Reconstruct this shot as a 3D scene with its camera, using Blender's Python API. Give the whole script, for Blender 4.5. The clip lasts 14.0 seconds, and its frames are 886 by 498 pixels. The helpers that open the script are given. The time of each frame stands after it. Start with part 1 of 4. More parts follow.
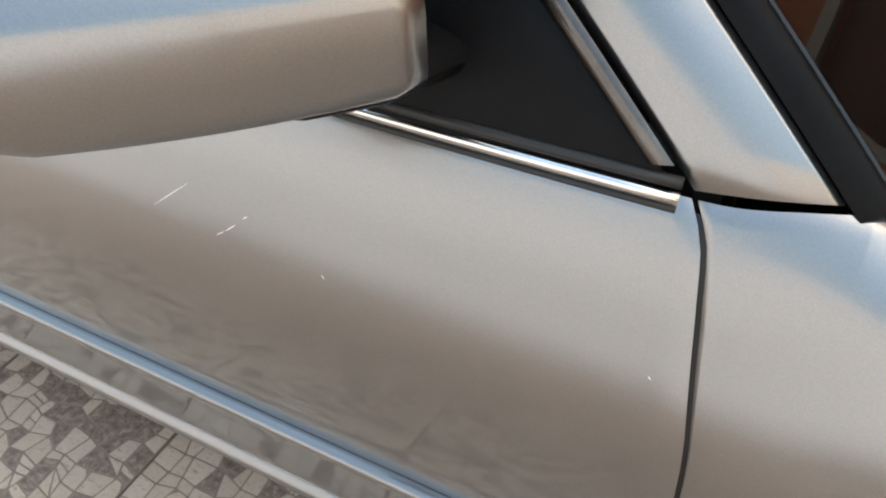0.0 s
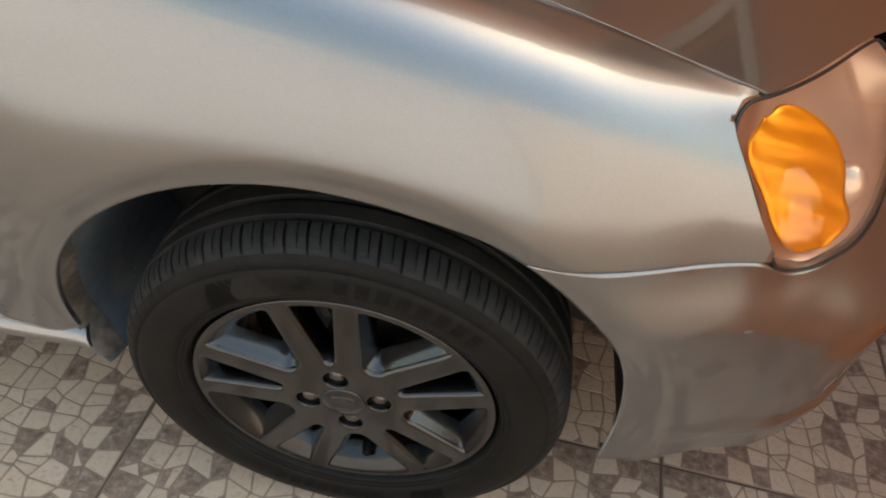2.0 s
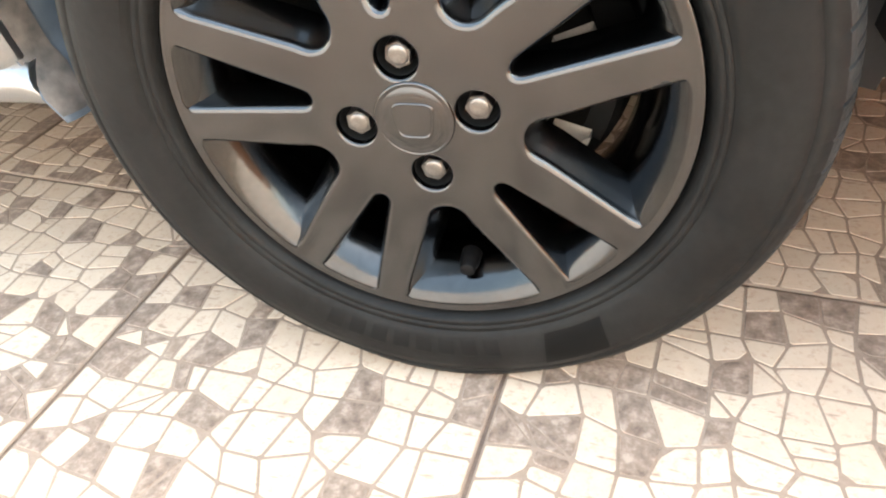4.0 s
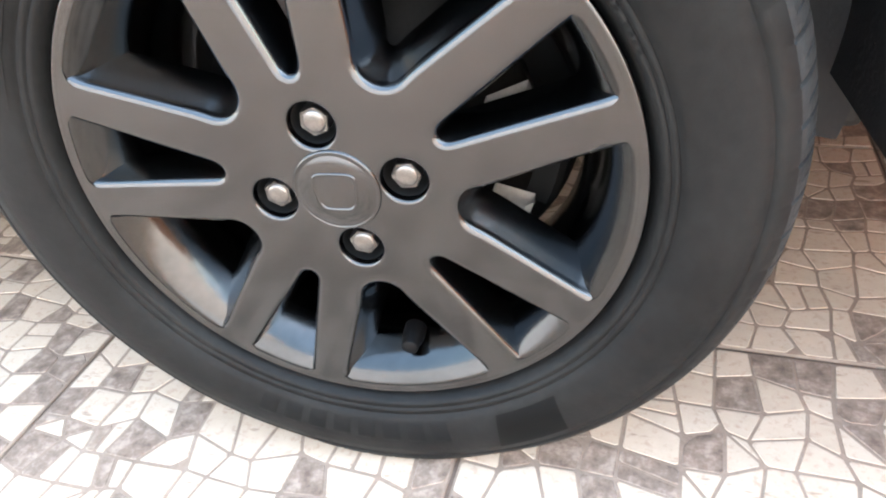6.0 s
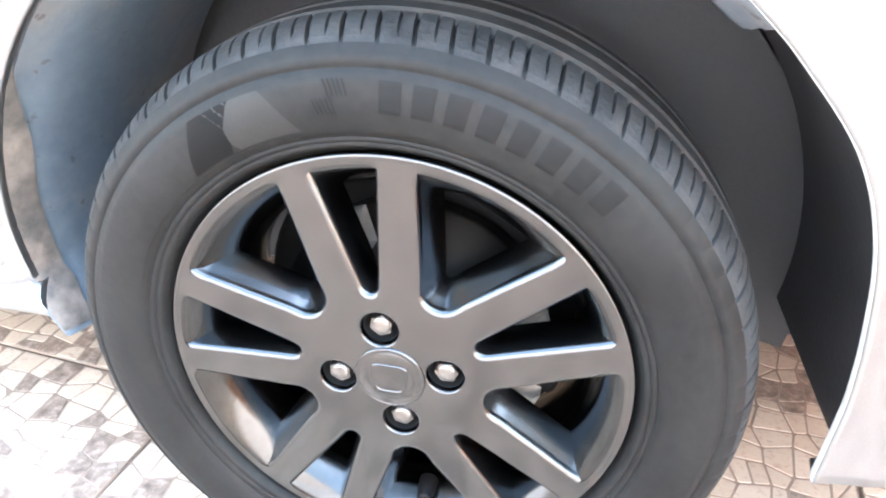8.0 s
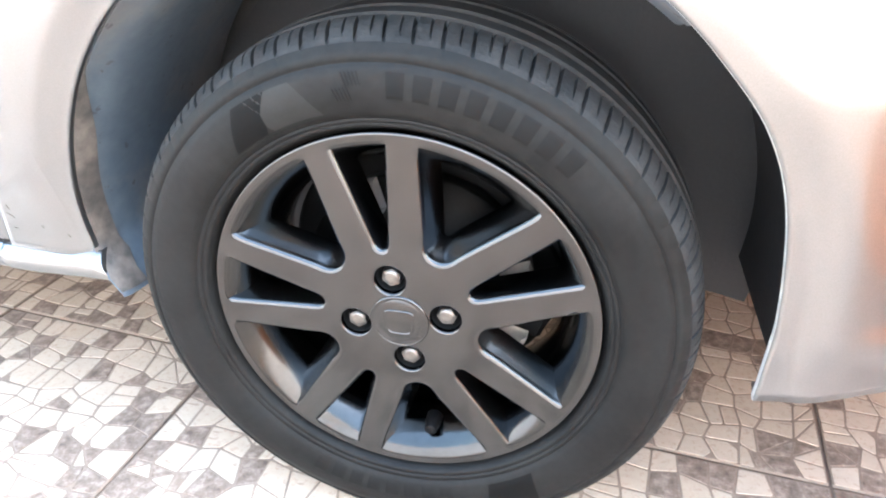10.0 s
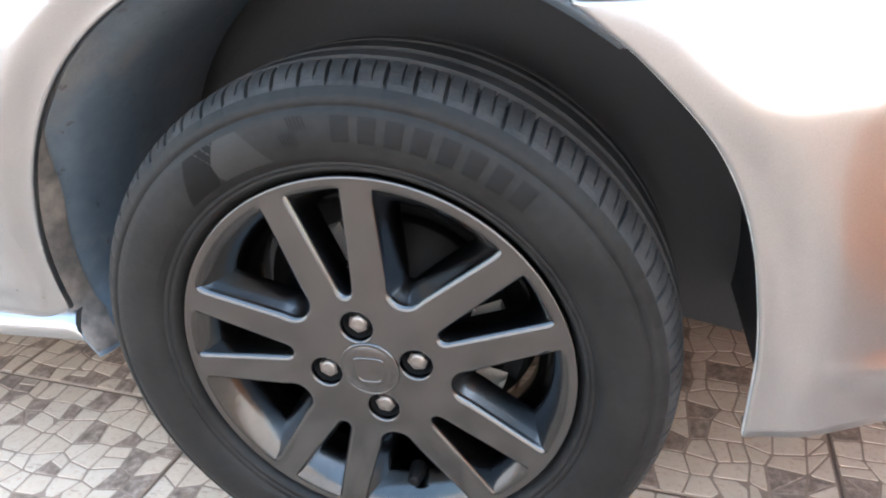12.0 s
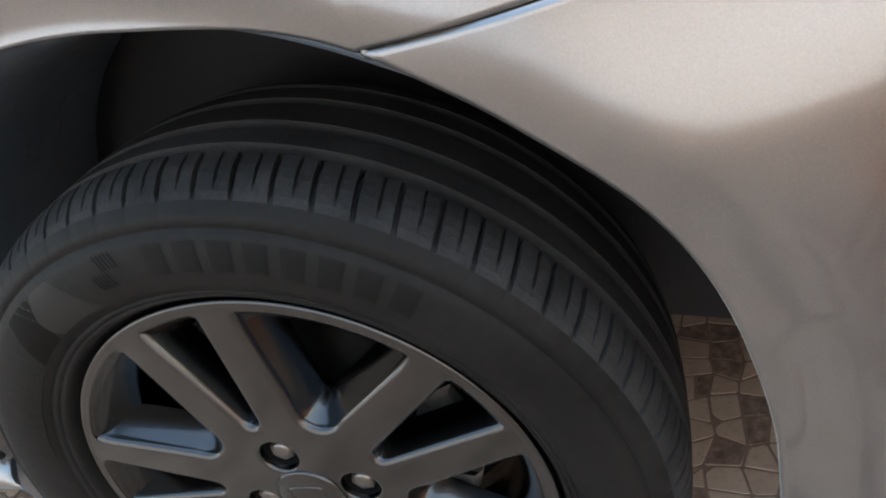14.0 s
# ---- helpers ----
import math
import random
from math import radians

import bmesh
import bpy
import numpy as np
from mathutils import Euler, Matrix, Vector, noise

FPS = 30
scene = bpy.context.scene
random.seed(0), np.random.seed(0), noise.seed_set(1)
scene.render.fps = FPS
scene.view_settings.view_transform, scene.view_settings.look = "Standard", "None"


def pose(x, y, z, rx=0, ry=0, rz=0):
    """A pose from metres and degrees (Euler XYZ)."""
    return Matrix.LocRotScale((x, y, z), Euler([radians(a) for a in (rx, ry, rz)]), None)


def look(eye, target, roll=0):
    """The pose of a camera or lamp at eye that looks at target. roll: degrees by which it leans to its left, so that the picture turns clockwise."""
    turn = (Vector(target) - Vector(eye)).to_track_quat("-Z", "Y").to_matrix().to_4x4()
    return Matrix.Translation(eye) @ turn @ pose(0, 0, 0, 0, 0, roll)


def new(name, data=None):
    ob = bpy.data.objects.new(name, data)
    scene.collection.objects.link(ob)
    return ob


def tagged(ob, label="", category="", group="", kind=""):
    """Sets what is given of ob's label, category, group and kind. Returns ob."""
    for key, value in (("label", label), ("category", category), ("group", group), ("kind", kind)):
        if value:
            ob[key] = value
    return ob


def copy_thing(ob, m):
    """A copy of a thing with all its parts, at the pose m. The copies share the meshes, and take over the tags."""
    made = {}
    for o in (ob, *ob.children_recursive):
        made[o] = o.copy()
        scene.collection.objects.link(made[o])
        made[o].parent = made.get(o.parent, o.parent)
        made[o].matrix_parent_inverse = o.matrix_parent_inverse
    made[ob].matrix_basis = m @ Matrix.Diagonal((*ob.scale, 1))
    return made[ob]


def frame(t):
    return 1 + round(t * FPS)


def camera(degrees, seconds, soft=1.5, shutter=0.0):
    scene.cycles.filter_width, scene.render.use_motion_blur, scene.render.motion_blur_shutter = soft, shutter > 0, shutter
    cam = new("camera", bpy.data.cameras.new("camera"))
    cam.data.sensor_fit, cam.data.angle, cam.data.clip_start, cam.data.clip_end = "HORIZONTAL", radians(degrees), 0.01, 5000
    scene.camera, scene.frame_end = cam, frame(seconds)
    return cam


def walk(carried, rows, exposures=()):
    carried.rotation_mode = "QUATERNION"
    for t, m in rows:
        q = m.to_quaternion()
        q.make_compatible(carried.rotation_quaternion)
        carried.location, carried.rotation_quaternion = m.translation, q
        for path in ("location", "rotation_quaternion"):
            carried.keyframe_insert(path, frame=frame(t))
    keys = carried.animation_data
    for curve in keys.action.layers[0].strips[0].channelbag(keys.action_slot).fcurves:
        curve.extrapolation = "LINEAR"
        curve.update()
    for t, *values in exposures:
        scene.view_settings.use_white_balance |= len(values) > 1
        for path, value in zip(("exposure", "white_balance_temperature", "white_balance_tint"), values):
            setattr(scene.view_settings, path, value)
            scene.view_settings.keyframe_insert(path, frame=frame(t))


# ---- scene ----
# ---- camera ----
cam = camera(66.00, 14.0, soft=2.0)
PATH = [
    (0.0, (-0.4813, -0.2768, 1.1894), (-0.7195, 0.1589, 0.6960), -3.19),
    (0.3, (-0.3193, -0.2913, 1.1876), (-0.5753, 0.1319, 0.6922), -3.88),
    (0.5, (-0.2329, -0.2962, 1.1960), (-0.4902, 0.1172, 0.6930), -4.81),
    (0.6, (-0.2025, -0.3027, 1.2024), (-0.4649, 0.1124, 0.7035), -6.11),
    (0.9, (-0.1194, -0.3230, 1.1939), (-0.3416, 0.1107, 0.6915), -6.39),
    (1.0, (-0.0921, -0.3410, 1.1945), (-0.3020, 0.0916, 0.6858), -6.44),
    (1.2, (-0.0336, -0.4100, 1.1855), (-0.2173, 0.0313, 0.6742), -7.00),
    (1.4, (0.0110, -0.4465, 1.1830), (-0.0902, 0.0064, 0.6589), 0.18),
    (1.5, (0.0384, -0.4499, 1.1795), (-0.0113, 0.0102, 0.6544), 3.88),
    (1.7, (0.1133, -0.4505, 1.1727), (0.0943, 0.0341, 0.6679), 5.48),
    (2.0, (0.1689, -0.4846, 1.1161), (0.1153, 0.0029, 0.6167), 5.56),
    (2.5, (0.1623, -0.4759, 0.8946), (0.0882, 0.0103, 0.3965), 4.28),
    (2.7, (0.1695, -0.4576, 0.7987), (0.0817, 0.0301, 0.3043), 2.68),
    (3.0, (0.1688, -0.4604, 0.6988), (0.0245, 0.0289, 0.2195), -3.02),
    (5.5, (0.1686, -0.3803, 0.5187), (-0.0198, 0.1337, 0.0825), -7.80),
    (6.0, (0.1888, -0.3755, 0.5405), (0.0191, 0.1598, 0.1226), -6.85),
    (6.5, (0.1846, -0.3848, 0.5598), (0.0040, 0.1824, 0.1916), -4.88),
    (7.0, (0.1637, -0.3839, 0.6048), (-0.0313, 0.1972, 0.2667), -4.15),
    (7.5, (0.1586, -0.4048, 0.6443), (-0.0308, 0.1698, 0.2923), -2.92),
    (8.0, (0.1572, -0.4490, 0.6926), (0.0092, 0.1420, 0.3479), 1.02),
    (10.5, (0.2019, -0.5657, 0.7241), (0.0341, 0.0154, 0.3716), -1.58),
    (11.0, (0.2059, -0.5688, 0.7210), (0.0096, 0.0059, 0.3728), -3.59),
    (11.5, (0.2378, -0.5492, 0.7190), (0.0611, 0.0486, 0.4005), -2.49),
    (12.0, (0.2504, -0.5270, 0.7098), (0.0637, 0.0719, 0.3991), -4.52),
    (12.5, (0.2814, -0.4799, 0.7162), (0.0659, 0.1196, 0.4260), -7.38),
    (13.0, (0.3702, -0.4633, 0.7369), (0.1200, 0.1502, 0.5108), -11.68),
    (13.5, (0.4306, -0.4070, 0.7348), (0.1176, 0.1377, 0.4259), -22.75),
    (14.0, (0.3372, -0.3142, 0.7175), (0.0812, 0.2373, 0.3707), -20.48),
]
EXPOSURES = [(t, e + 2.38, k + 120, 8) for t, e, k in ((0, -0.95, 6300), (1.2, -1.05, 6400), (1.5, -1.05, 6500), (2.4, -1.0, 6950), (3, 0.35, 6950), (5.5, 1.15, 5900), (6, 1.2, 5800), (6.5, 1.4, 5600), (7.5, 2.08, 5500), (8, 2.12, 5500), (10.5, 1.2, 5600), (11.5, 0.85, 5600), (12.5, 0.75, 5550), (13, 0.05, 5600), (13.5, -0.65, 5580), (14, -0.6, 5800))]
walk(cam, [(t, look(e, g, r)) for t, e, g, r in PATH], EXPOSURES)

# ---- light: open sky over the yard, sun from behind the house ----
SUN_EL, SUN_AZ = radians(52), radians(45)
world = bpy.data.worlds.new("sky")
scene.world = world
world.use_nodes = True
wn = world.node_tree
sky = wn.nodes.new("ShaderNodeTexSky")
sky.sky_type, sky.sun_disc = "NISHITA", False
sky.sun_elevation, sky.sun_rotation = SUN_EL, SUN_AZ
sky.air_density, sky.dust_density, sky.ozone_density = 2.4, 4.5, 0.25
wn.links.new(sky.outputs[0], wn.nodes["Background"].inputs[0])
wn.nodes["Background"].inputs[1].default_value = 0.15
sun = new("sun", bpy.data.lights.new("sun", "SUN"))
sun.data.energy, sun.data.angle, sun.data.color = 4.2, radians(1.0), (1.0, 0.985, 0.96)
sun_dir = Vector((math.sin(SUN_AZ) * math.cos(SUN_EL), math.cos(SUN_AZ) * math.cos(SUN_EL), math.sin(SUN_EL)))
sun.matrix_world = look(sun_dir * 20, (0, 0, 0))


# ---- materials ----
def mat(name, color=(0.5, 0.5, 0.5), rough=0.5, metal=0.0, **more):
    m = bpy.data.materials.new(name)
    m.use_nodes = True
    b = m.node_tree.nodes["Principled BSDF"]
    b.inputs["Base Color"].default_value = (*color, 1)
    b.inputs["Roughness"].default_value = rough
    b.inputs["Metallic"].default_value = metal
    for k, v in more.items():
        b.inputs[k.replace("_", " ")].default_value = v
    return m


def node(m, kind, **props):
    n = m.node_tree.nodes.new(kind)
    for k, v in props.items():
        if k in n.inputs:
            n.inputs[k].default_value = v
    return n


def link(m, a, b):
    m.node_tree.links.new(a, b)


def bsdf(m):
    return m.node_tree.nodes["Principled BSDF"]


def coords(m, source="Object"):
    return m.node_tree.nodes.new("ShaderNodeTexCoord").outputs[source]


def noise_tex(m, scale, detail=4.0, rough=0.55, vec=None):
    n = node(m, "ShaderNodeTexNoise", Scale=scale, Detail=detail, Roughness=rough)
    link(m, vec or coords(m), n.inputs["Vector"])
    return n


def ramp(m, fac, stops):
    n = m.node_tree.nodes.new("ShaderNodeValToRGB")
    e = n.color_ramp.elements
    while len(e) < len(stops):
        e.new(0.5)
    for el, (p, c) in zip(e, stops):
        el.position, el.color = p, (*c, 1) if len(c) == 3 else c
    link(m, fac, n.inputs[0])
    return n.outputs[0]


def mix(m, fac, a, b, blend="MIX"):
    n = m.node_tree.nodes.new("ShaderNodeMix")
    n.data_type, n.blend_type = "RGBA", blend
    for sock, v in ((n.inputs[0], fac), (n.inputs[6], a), (n.inputs[7], b)):
        if isinstance(v, (int, float)):
            sock.default_value = v
        elif isinstance(v, tuple):
            sock.default_value = (*v, 1)
        else:
            link(m, v, sock)
    return n.outputs[2]


def bump(m, height, strength=0.3, dist=0.002):
    n = node(m, "ShaderNodeBump", Strength=strength, Distance=dist)
    link(m, height, n.inputs["Height"])
    link(m, n.outputs[0], bsdf(m).inputs["Normal"])


def vary(m, lo, hi, scale, dark, light, lo_r=None, hi_r=None, bump_s=0.0, fine=None):
    """Colour between dark and light by noise at two scales, and roughness with it."""
    a = noise_tex(m, scale)
    c = ramp(m, a.outputs[0], [(lo, dark), (hi, light)])
    b = noise_tex(m, fine or scale * 14, 3)
    c = mix(m, 0.35, c, ramp(m, b.outputs[0], [(0.3, dark), (0.7, light)]))
    link(m, c, bsdf(m).inputs["Base Color"])
    if lo_r is not None:
        r = node(m, "ShaderNodeMapRange")
        r.inputs["To Min"].default_value, r.inputs["To Max"].default_value = lo_r, hi_r
        link(m, a.outputs[0], r.inputs["Value"])
        link(m, r.outputs[0], bsdf(m).inputs["Roughness"])
    if bump_s:
        bump(m, b.outputs[0], bump_s)
    return m


paint = mat("silver_paint", (0.56, 0.57, 0.58), 0.30, 0.93, Coat_Weight=1.0, Coat_Roughness=0.05, Coat_IOR=1.55)
flake = noise_tex(paint, 900, 2)
dust = noise_tex(paint, 3, 2)
pc = ramp(paint, flake.outputs[0], [(0.3, (0.24, 0.241, 0.244)), (0.7, (0.275, 0.276, 0.279))])
link(paint, pc, bsdf(paint).inputs["Base Color"])
pr_ = node(paint, "ShaderNodeMapRange")
pr_.inputs["To Min"].default_value, pr_.inputs["To Max"].default_value = 0.265, 0.305
link(paint, dust.outputs[0], pr_.inputs["Value"])
link(paint, pr_.outputs[0], bsdf(paint).inputs["Roughness"])

scuffed = vary(mat("scuffed_edge", (0.6, 0.6, 0.58), 0.5, 0.2), 0.35, 0.65, 60, (0.42, 0.41, 0.38), (0.68, 0.68, 0.66))
rim_paint = vary(mat("graphite_wheel_paint", (0.1, 0.1, 0.1), 0.28, 1.0, Coat_Weight=0.8, Coat_Roughness=0.13, Coat_IOR=1.55), 0.35, 0.7, 9, (0.040, 0.040, 0.041), (0.051, 0.051, 0.052), 0.17, 0.31, 0.01, 900)
barrel_paint = vary(mat("barrel_paint", (0.2, 0.2, 0.2), 0.22, 1.0, Coat_Weight=0.35, Coat_Roughness=0.10, Coat_IOR=1.5), 0.35, 0.7, 14, (0.030, 0.030, 0.030), (0.052, 0.052, 0.052), 0.14, 0.22, 0.05, 160)
rubber = vary(mat("tyre_rubber", (0.03, 0.03, 0.03), 0.6, 0, Specular_IOR_Level=0.14), 0.35, 0.7, 11, (0.0050, 0.0050, 0.0050), (0.0135, 0.0133, 0.0128), 0.46, 0.60, 0.2, 120)
smooth_rubber = mat("smooth_rubber", (0.0040, 0.0040, 0.0040), 0.55, 0, Specular_IOR_Level=0.08)
dusty_rubber = vary(mat("dusty_rubber", (0.03, 0.03, 0.03), 0.5, Specular_IOR_Level=0.2), 0.3, 0.7, 30, (0.0105, 0.0105, 0.010), (0.015, 0.015, 0.0145), 0.4, 0.55, 0.1, 300)
letter_rubber = mat("letter_rubber", (0.0060, 0.0060, 0.0060), 0.55, 0, Specular_IOR_Level=0.115)
tread_rubber = vary(mat("tread_rubber", (0.06, 0.06, 0.06), 0.8, Specular_IOR_Level=0.2), 0.3, 0.7, 25, (0.011, 0.011, 0.011), (0.036, 0.0355, 0.035), 0.55, 0.75, 0.3, 300)
# dusty liner, made paler and bluer: sky sheen and haze put into its colour
sheen_liner = vary(mat("sheen_liner", (0.02, 0.02, 0.02), 0.6), 0.4, 0.7, 7, (0.056, 0.077, 0.103), (0.105, 0.130, 0.152), 0.5, 0.75, 0.3, 60)
# dried mud on the liner: wide thin films and small splashes
mud = noise_tex(sheen_liner, 6, 5, 0.65)
splash = noise_tex(sheen_liner, 48, 3, 0.6)
lc = bsdf(sheen_liner).inputs["Base Color"].links[0].from_socket
lc = mix(sheen_liner, ramp(sheen_liner, mud.outputs[0], [(0.50, (0, 0, 0)), (0.66, (0.55, 0.55, 0.55))]), lc, (0.17, 0.15, 0.13))
lc = mix(sheen_liner, ramp(sheen_liner, splash.outputs[0], [(0.64, (0, 0, 0)), (0.70, (0.7, 0.7, 0.7))]), lc, (0.03, 0.03, 0.032))
link(sheen_liner, lc, bsdf(sheen_liner).inputs["Base Color"])
# the liner's shaded version: front half and inner panel get their shade by colour
shaded_liner = vary(mat("shaded_liner_plastic", (0.015, 0.015, 0.016), 0.6), 0.4, 0.7, 7, (0.011, 0.011, 0.012), (0.022, 0.021, 0.022), 0.5, 0.75, 0.3, 160)
mud_plastic = vary(mat("muddy_plastic", (0.06, 0.05, 0.045), 0.8), 0.42, 0.62, 16, (0.040, 0.038, 0.036), (0.17, 0.145, 0.125), 0.6, 0.9, 0.6, 70)
black_plastic = vary(mat("black_plastic", (0.015, 0.015, 0.016), 0.5, Specular_IOR_Level=0.1), 0.3, 0.7, 20, (0.003, 0.003, 0.0034), (0.007, 0.007, 0.0074), 0.35, 0.5, 0.1, 400)
# near-black that paints in the shade of recesses and behind the spokes
shade_black = mat("recess_shade_black", (0.006, 0.006, 0.006), 0.7, Specular_IOR_Level=0.12)
# pale colour for the glints laid on the door and wing
glint_pale = mat("glint_pale", (0.75, 0.74, 0.72), 0.5)
scratch_dark = mat("scratch_dark", (0.13, 0.12, 0.11), 0.5, Specular_IOR_Level=0.2)
gasket = mat("rubber_gasket", (0.012, 0.012, 0.012), 0.5)
chrome = vary(mat("chrome", (0.8, 0.8, 0.8), 0.12, 1.0), 0.3, 0.7, 30, (0.62, 0.61, 0.6), (0.85, 0.85, 0.85), 0.06, 0.2)
nut_steel = vary(mat("nut_steel", (0.6, 0.58, 0.56), 0.25, 1.0), 0.35, 0.7, 90, (0.13, 0.12, 0.11), (0.29, 0.28, 0.27), 0.22, 0.4)
# steel far below its own tone: shade behind the spokes put into the colour
shaded_disc_steel = vary(mat("shaded_disc_steel", (0.3, 0.29, 0.28), 0.35, 0.9), 0.3, 0.7, 18, (0.007, 0.0065, 0.006), (0.016, 0.0145, 0.013), 0.5, 0.65)
caliper_metal = vary(mat("caliper_metal", (0.45, 0.43, 0.4), 0.5, 0.3), 0.3, 0.7, 30, (0.24, 0.215, 0.19), (0.40, 0.37, 0.33), 0.4, 0.6)
amber = mat("amber_plastic", (0.95, 0.33, 0.012), 0.3, 0.7, Coat_Weight=0.12, Coat_Roughness=0.08)
lens_glass = mat("lamp_lens", (1, 1, 1), 0.02, 0.0, Transmission_Weight=1.0, IOR=1.02, Coat_Weight=0.7, Coat_Roughness=0.03, Coat_IOR=1.45)
reflector = mat("lamp_reflector", (0.78, 0.57, 0.42), 0.28, 0.6)
glass = mat("tinted_glass", (0.02, 0.02, 0.02), 0.02, 0.0, Transmission_Weight=0.85, IOR=1.52)
dark_trim = vary(mat("dark_bright_trim", (0.1, 0.1, 0.1), 0.2, 0.9), 0.3, 0.7, 30, (0.09, 0.08, 0.075), (0.17, 0.16, 0.15), 0.15, 0.3)
interior = vary(mat("dark_interior", (0.03, 0.028, 0.026), 0.8), 0.3, 0.7, 8, (0.02, 0.02, 0.02), (0.05, 0.045, 0.04))
terracotta = vary(mat("terracotta_paint", (0.55, 0.2, 0.08), 0.8), 0.35, 0.65, 1.4, (0.60, 0.205, 0.075), (0.69, 0.255, 0.10), 0.7, 0.9, 0.2, 60)
cream_paint = vary(mat("cream_paint", (0.75, 0.66, 0.52), 0.7), 0.35, 0.65, 3, (0.66, 0.58, 0.46), (0.80, 0.72, 0.60), 0.6, 0.8, 0.15, 70)
white_paint = vary(mat("white_wall_paint", (0.8, 0.79, 0.76), 0.8), 0.35, 0.65, 1.2, (0.70, 0.675, 0.63), (0.79, 0.765, 0.72), 0.7, 0.9, 0.2, 50)
cement = vary(mat("cement_render", (0.45, 0.44, 0.42), 0.85), 0.35, 0.65, 1.2, (0.66, 0.69, 0.715), (0.75, 0.78, 0.80), 0.75, 0.95, 0.3, 40)
brown_wood = vary(mat("brown_wood", (0.2, 0.09, 0.05), 0.6), 0.35, 0.65, 3, (0.14, 0.06, 0.03), (0.24, 0.11, 0.06), 0.5, 0.7, 0.2, 40)
joint_mat = vary(mat("tile_joint", (0.12, 0.08, 0.06), 0.8), 0.3, 0.7, 20, (0.085, 0.058, 0.045), (0.18, 0.13, 0.10), 0.7, 0.9, 0.4, 200)
bed_mat = vary(mat("mosaic_grout", (0.30, 0.22, 0.17), 0.5, Specular_IOR_Level=0.28), 0.3, 0.7, 18, (0.19, 0.145, 0.113), (0.30, 0.235, 0.186), 0.5, 0.7, 0.3, 180)


def stone_material(name, per_island):
    m = mat(name, rough=0.4, Specular_IOR_Level=0.28)
    if per_island:
        rnd = m.node_tree.nodes.new("ShaderNodeNewGeometry").outputs["Random Per Island"]
    else:
        rnd = m.node_tree.nodes.new("ShaderNodeObjectInfo").outputs["Random"]
    geo = m.node_tree.nodes.new("ShaderNodeNewGeometry").outputs["Position"]
    cloud = noise_tex(m, 62, 6, 0.65, geo)
    speck = noise_tex(m, 110, 5, 0.7, geo)
    cream = ramp(m, rnd, [(0.28, (0.45, 0.365, 0.28)), (0.5, (0.53, 0.445, 0.355)), (0.75, (0.465, 0.38, 0.295)), (1.0, (0.515, 0.435, 0.35))])
    cream = mix(m, ramp(m, speck.outputs[0], [(0.53, (0, 0, 0)), (0.66, (0.6, 0.6, 0.6))]), cream, (0.33, 0.215, 0.15))
    lie = m.node_tree.nodes.new("ShaderNodeMapping")
    lie.inputs["Rotation"].default_value, lie.inputs["Scale"].default_value = (0, 0, 0.7), (0.28, 1.3, 1.0)
    link(m, geo, lie.inputs["Vector"])
    vein = noise_tex(m, 85, 3, 0.6, lie.outputs[0])
    streak = ramp(m, vein.outputs[0], [(0.63, (0, 0, 0)), (0.70, (0.75, 0.75, 0.75))])
    cream = mix(m, streak, cream, (0.20, 0.135, 0.10))
    brown = ramp(m, cloud.outputs[0], [(0.34, (0.092, 0.066, 0.052)), (0.50, (0.178, 0.132, 0.105)), (0.64, (0.31, 0.245, 0.198))])
    pick = ramp(m, rnd, [(0.285, (0, 0, 0)), (0.30, (1, 1, 1))])
    c = mix(m, pick, brown, cream)
    c = mix(m, 0.20, c, ramp(m, cloud.outputs[0], [(0.3, (0.26, 0.195, 0.15)), (0.7, (0.48, 0.41, 0.34))]))
    link(m, c, bsdf(m).inputs["Base Color"])
    r = node(m, "ShaderNodeMapRange")
    r.inputs["To Min"].default_value, r.inputs["To Max"].default_value = 0.28, 0.5
    link(m, cloud.outputs[0], r.inputs["Value"])
    link(m, r.outputs[0], bsdf(m).inputs["Roughness"])
    bump(m, cloud.outputs[0], 0.25, 0.0015)
    return m


stone_one = stone_material("mosaic_stone", False)
stone_many = stone_material("mosaic_stones", True)

# far floor: the same mosaic, too far away for single stones
far_floor = mat("mosaic_floor", rough=0.42)
vor = node(far_floor, "ShaderNodeTexVoronoi", Scale=22.0, Randomness=0.7)
link(far_floor, coords(far_floor), vor.inputs["Vector"])
sep = far_floor.node_tree.nodes.new("ShaderNodeSeparateColor")
link(far_floor, vor.outputs["Color"], sep.inputs[0])
fc = ramp(far_floor, sep.outputs[0], [(0.28, (0.14, 0.09, 0.07)), (0.31, (0.43, 0.34, 0.25)), (1.0, (0.48, 0.385, 0.29))])
edge = node(far_floor, "ShaderNodeTexVoronoi", Scale=22.0, Randomness=0.7)
edge.feature = "DISTANCE_TO_EDGE"
link(far_floor, coords(far_floor), edge.inputs["Vector"])
fc = mix(far_floor, ramp(far_floor, edge.outputs["Distance"], [(0.03, (1, 1, 1)), (0.06, (0, 0, 0))]), fc, (0.28, 0.2, 0.155))
link(far_floor, fc, bsdf(far_floor).inputs["Base Color"])


# ---- mesh helpers ----
def part(name, data, material, parent=None, label="", smooth=True, loc=None):
    """Links a bmesh, or (verts, faces), as one mesh object."""
    me = bpy.data.meshes.new(name)
    if isinstance(data, tuple):
        me.from_pydata([tuple(map(float, v)) for v in data[0]], [], data[1])
    else:
        data.to_mesh(me)
        data.free()
    for p in me.polygons:
        p.use_smooth = smooth
    me.materials.append(material)
    ob = new(name, me)
    if parent:
        ob.parent = parent
    if label:
        tagged(ob, label)
    if loc is not None:
        ob.matrix_basis = loc
    return ob


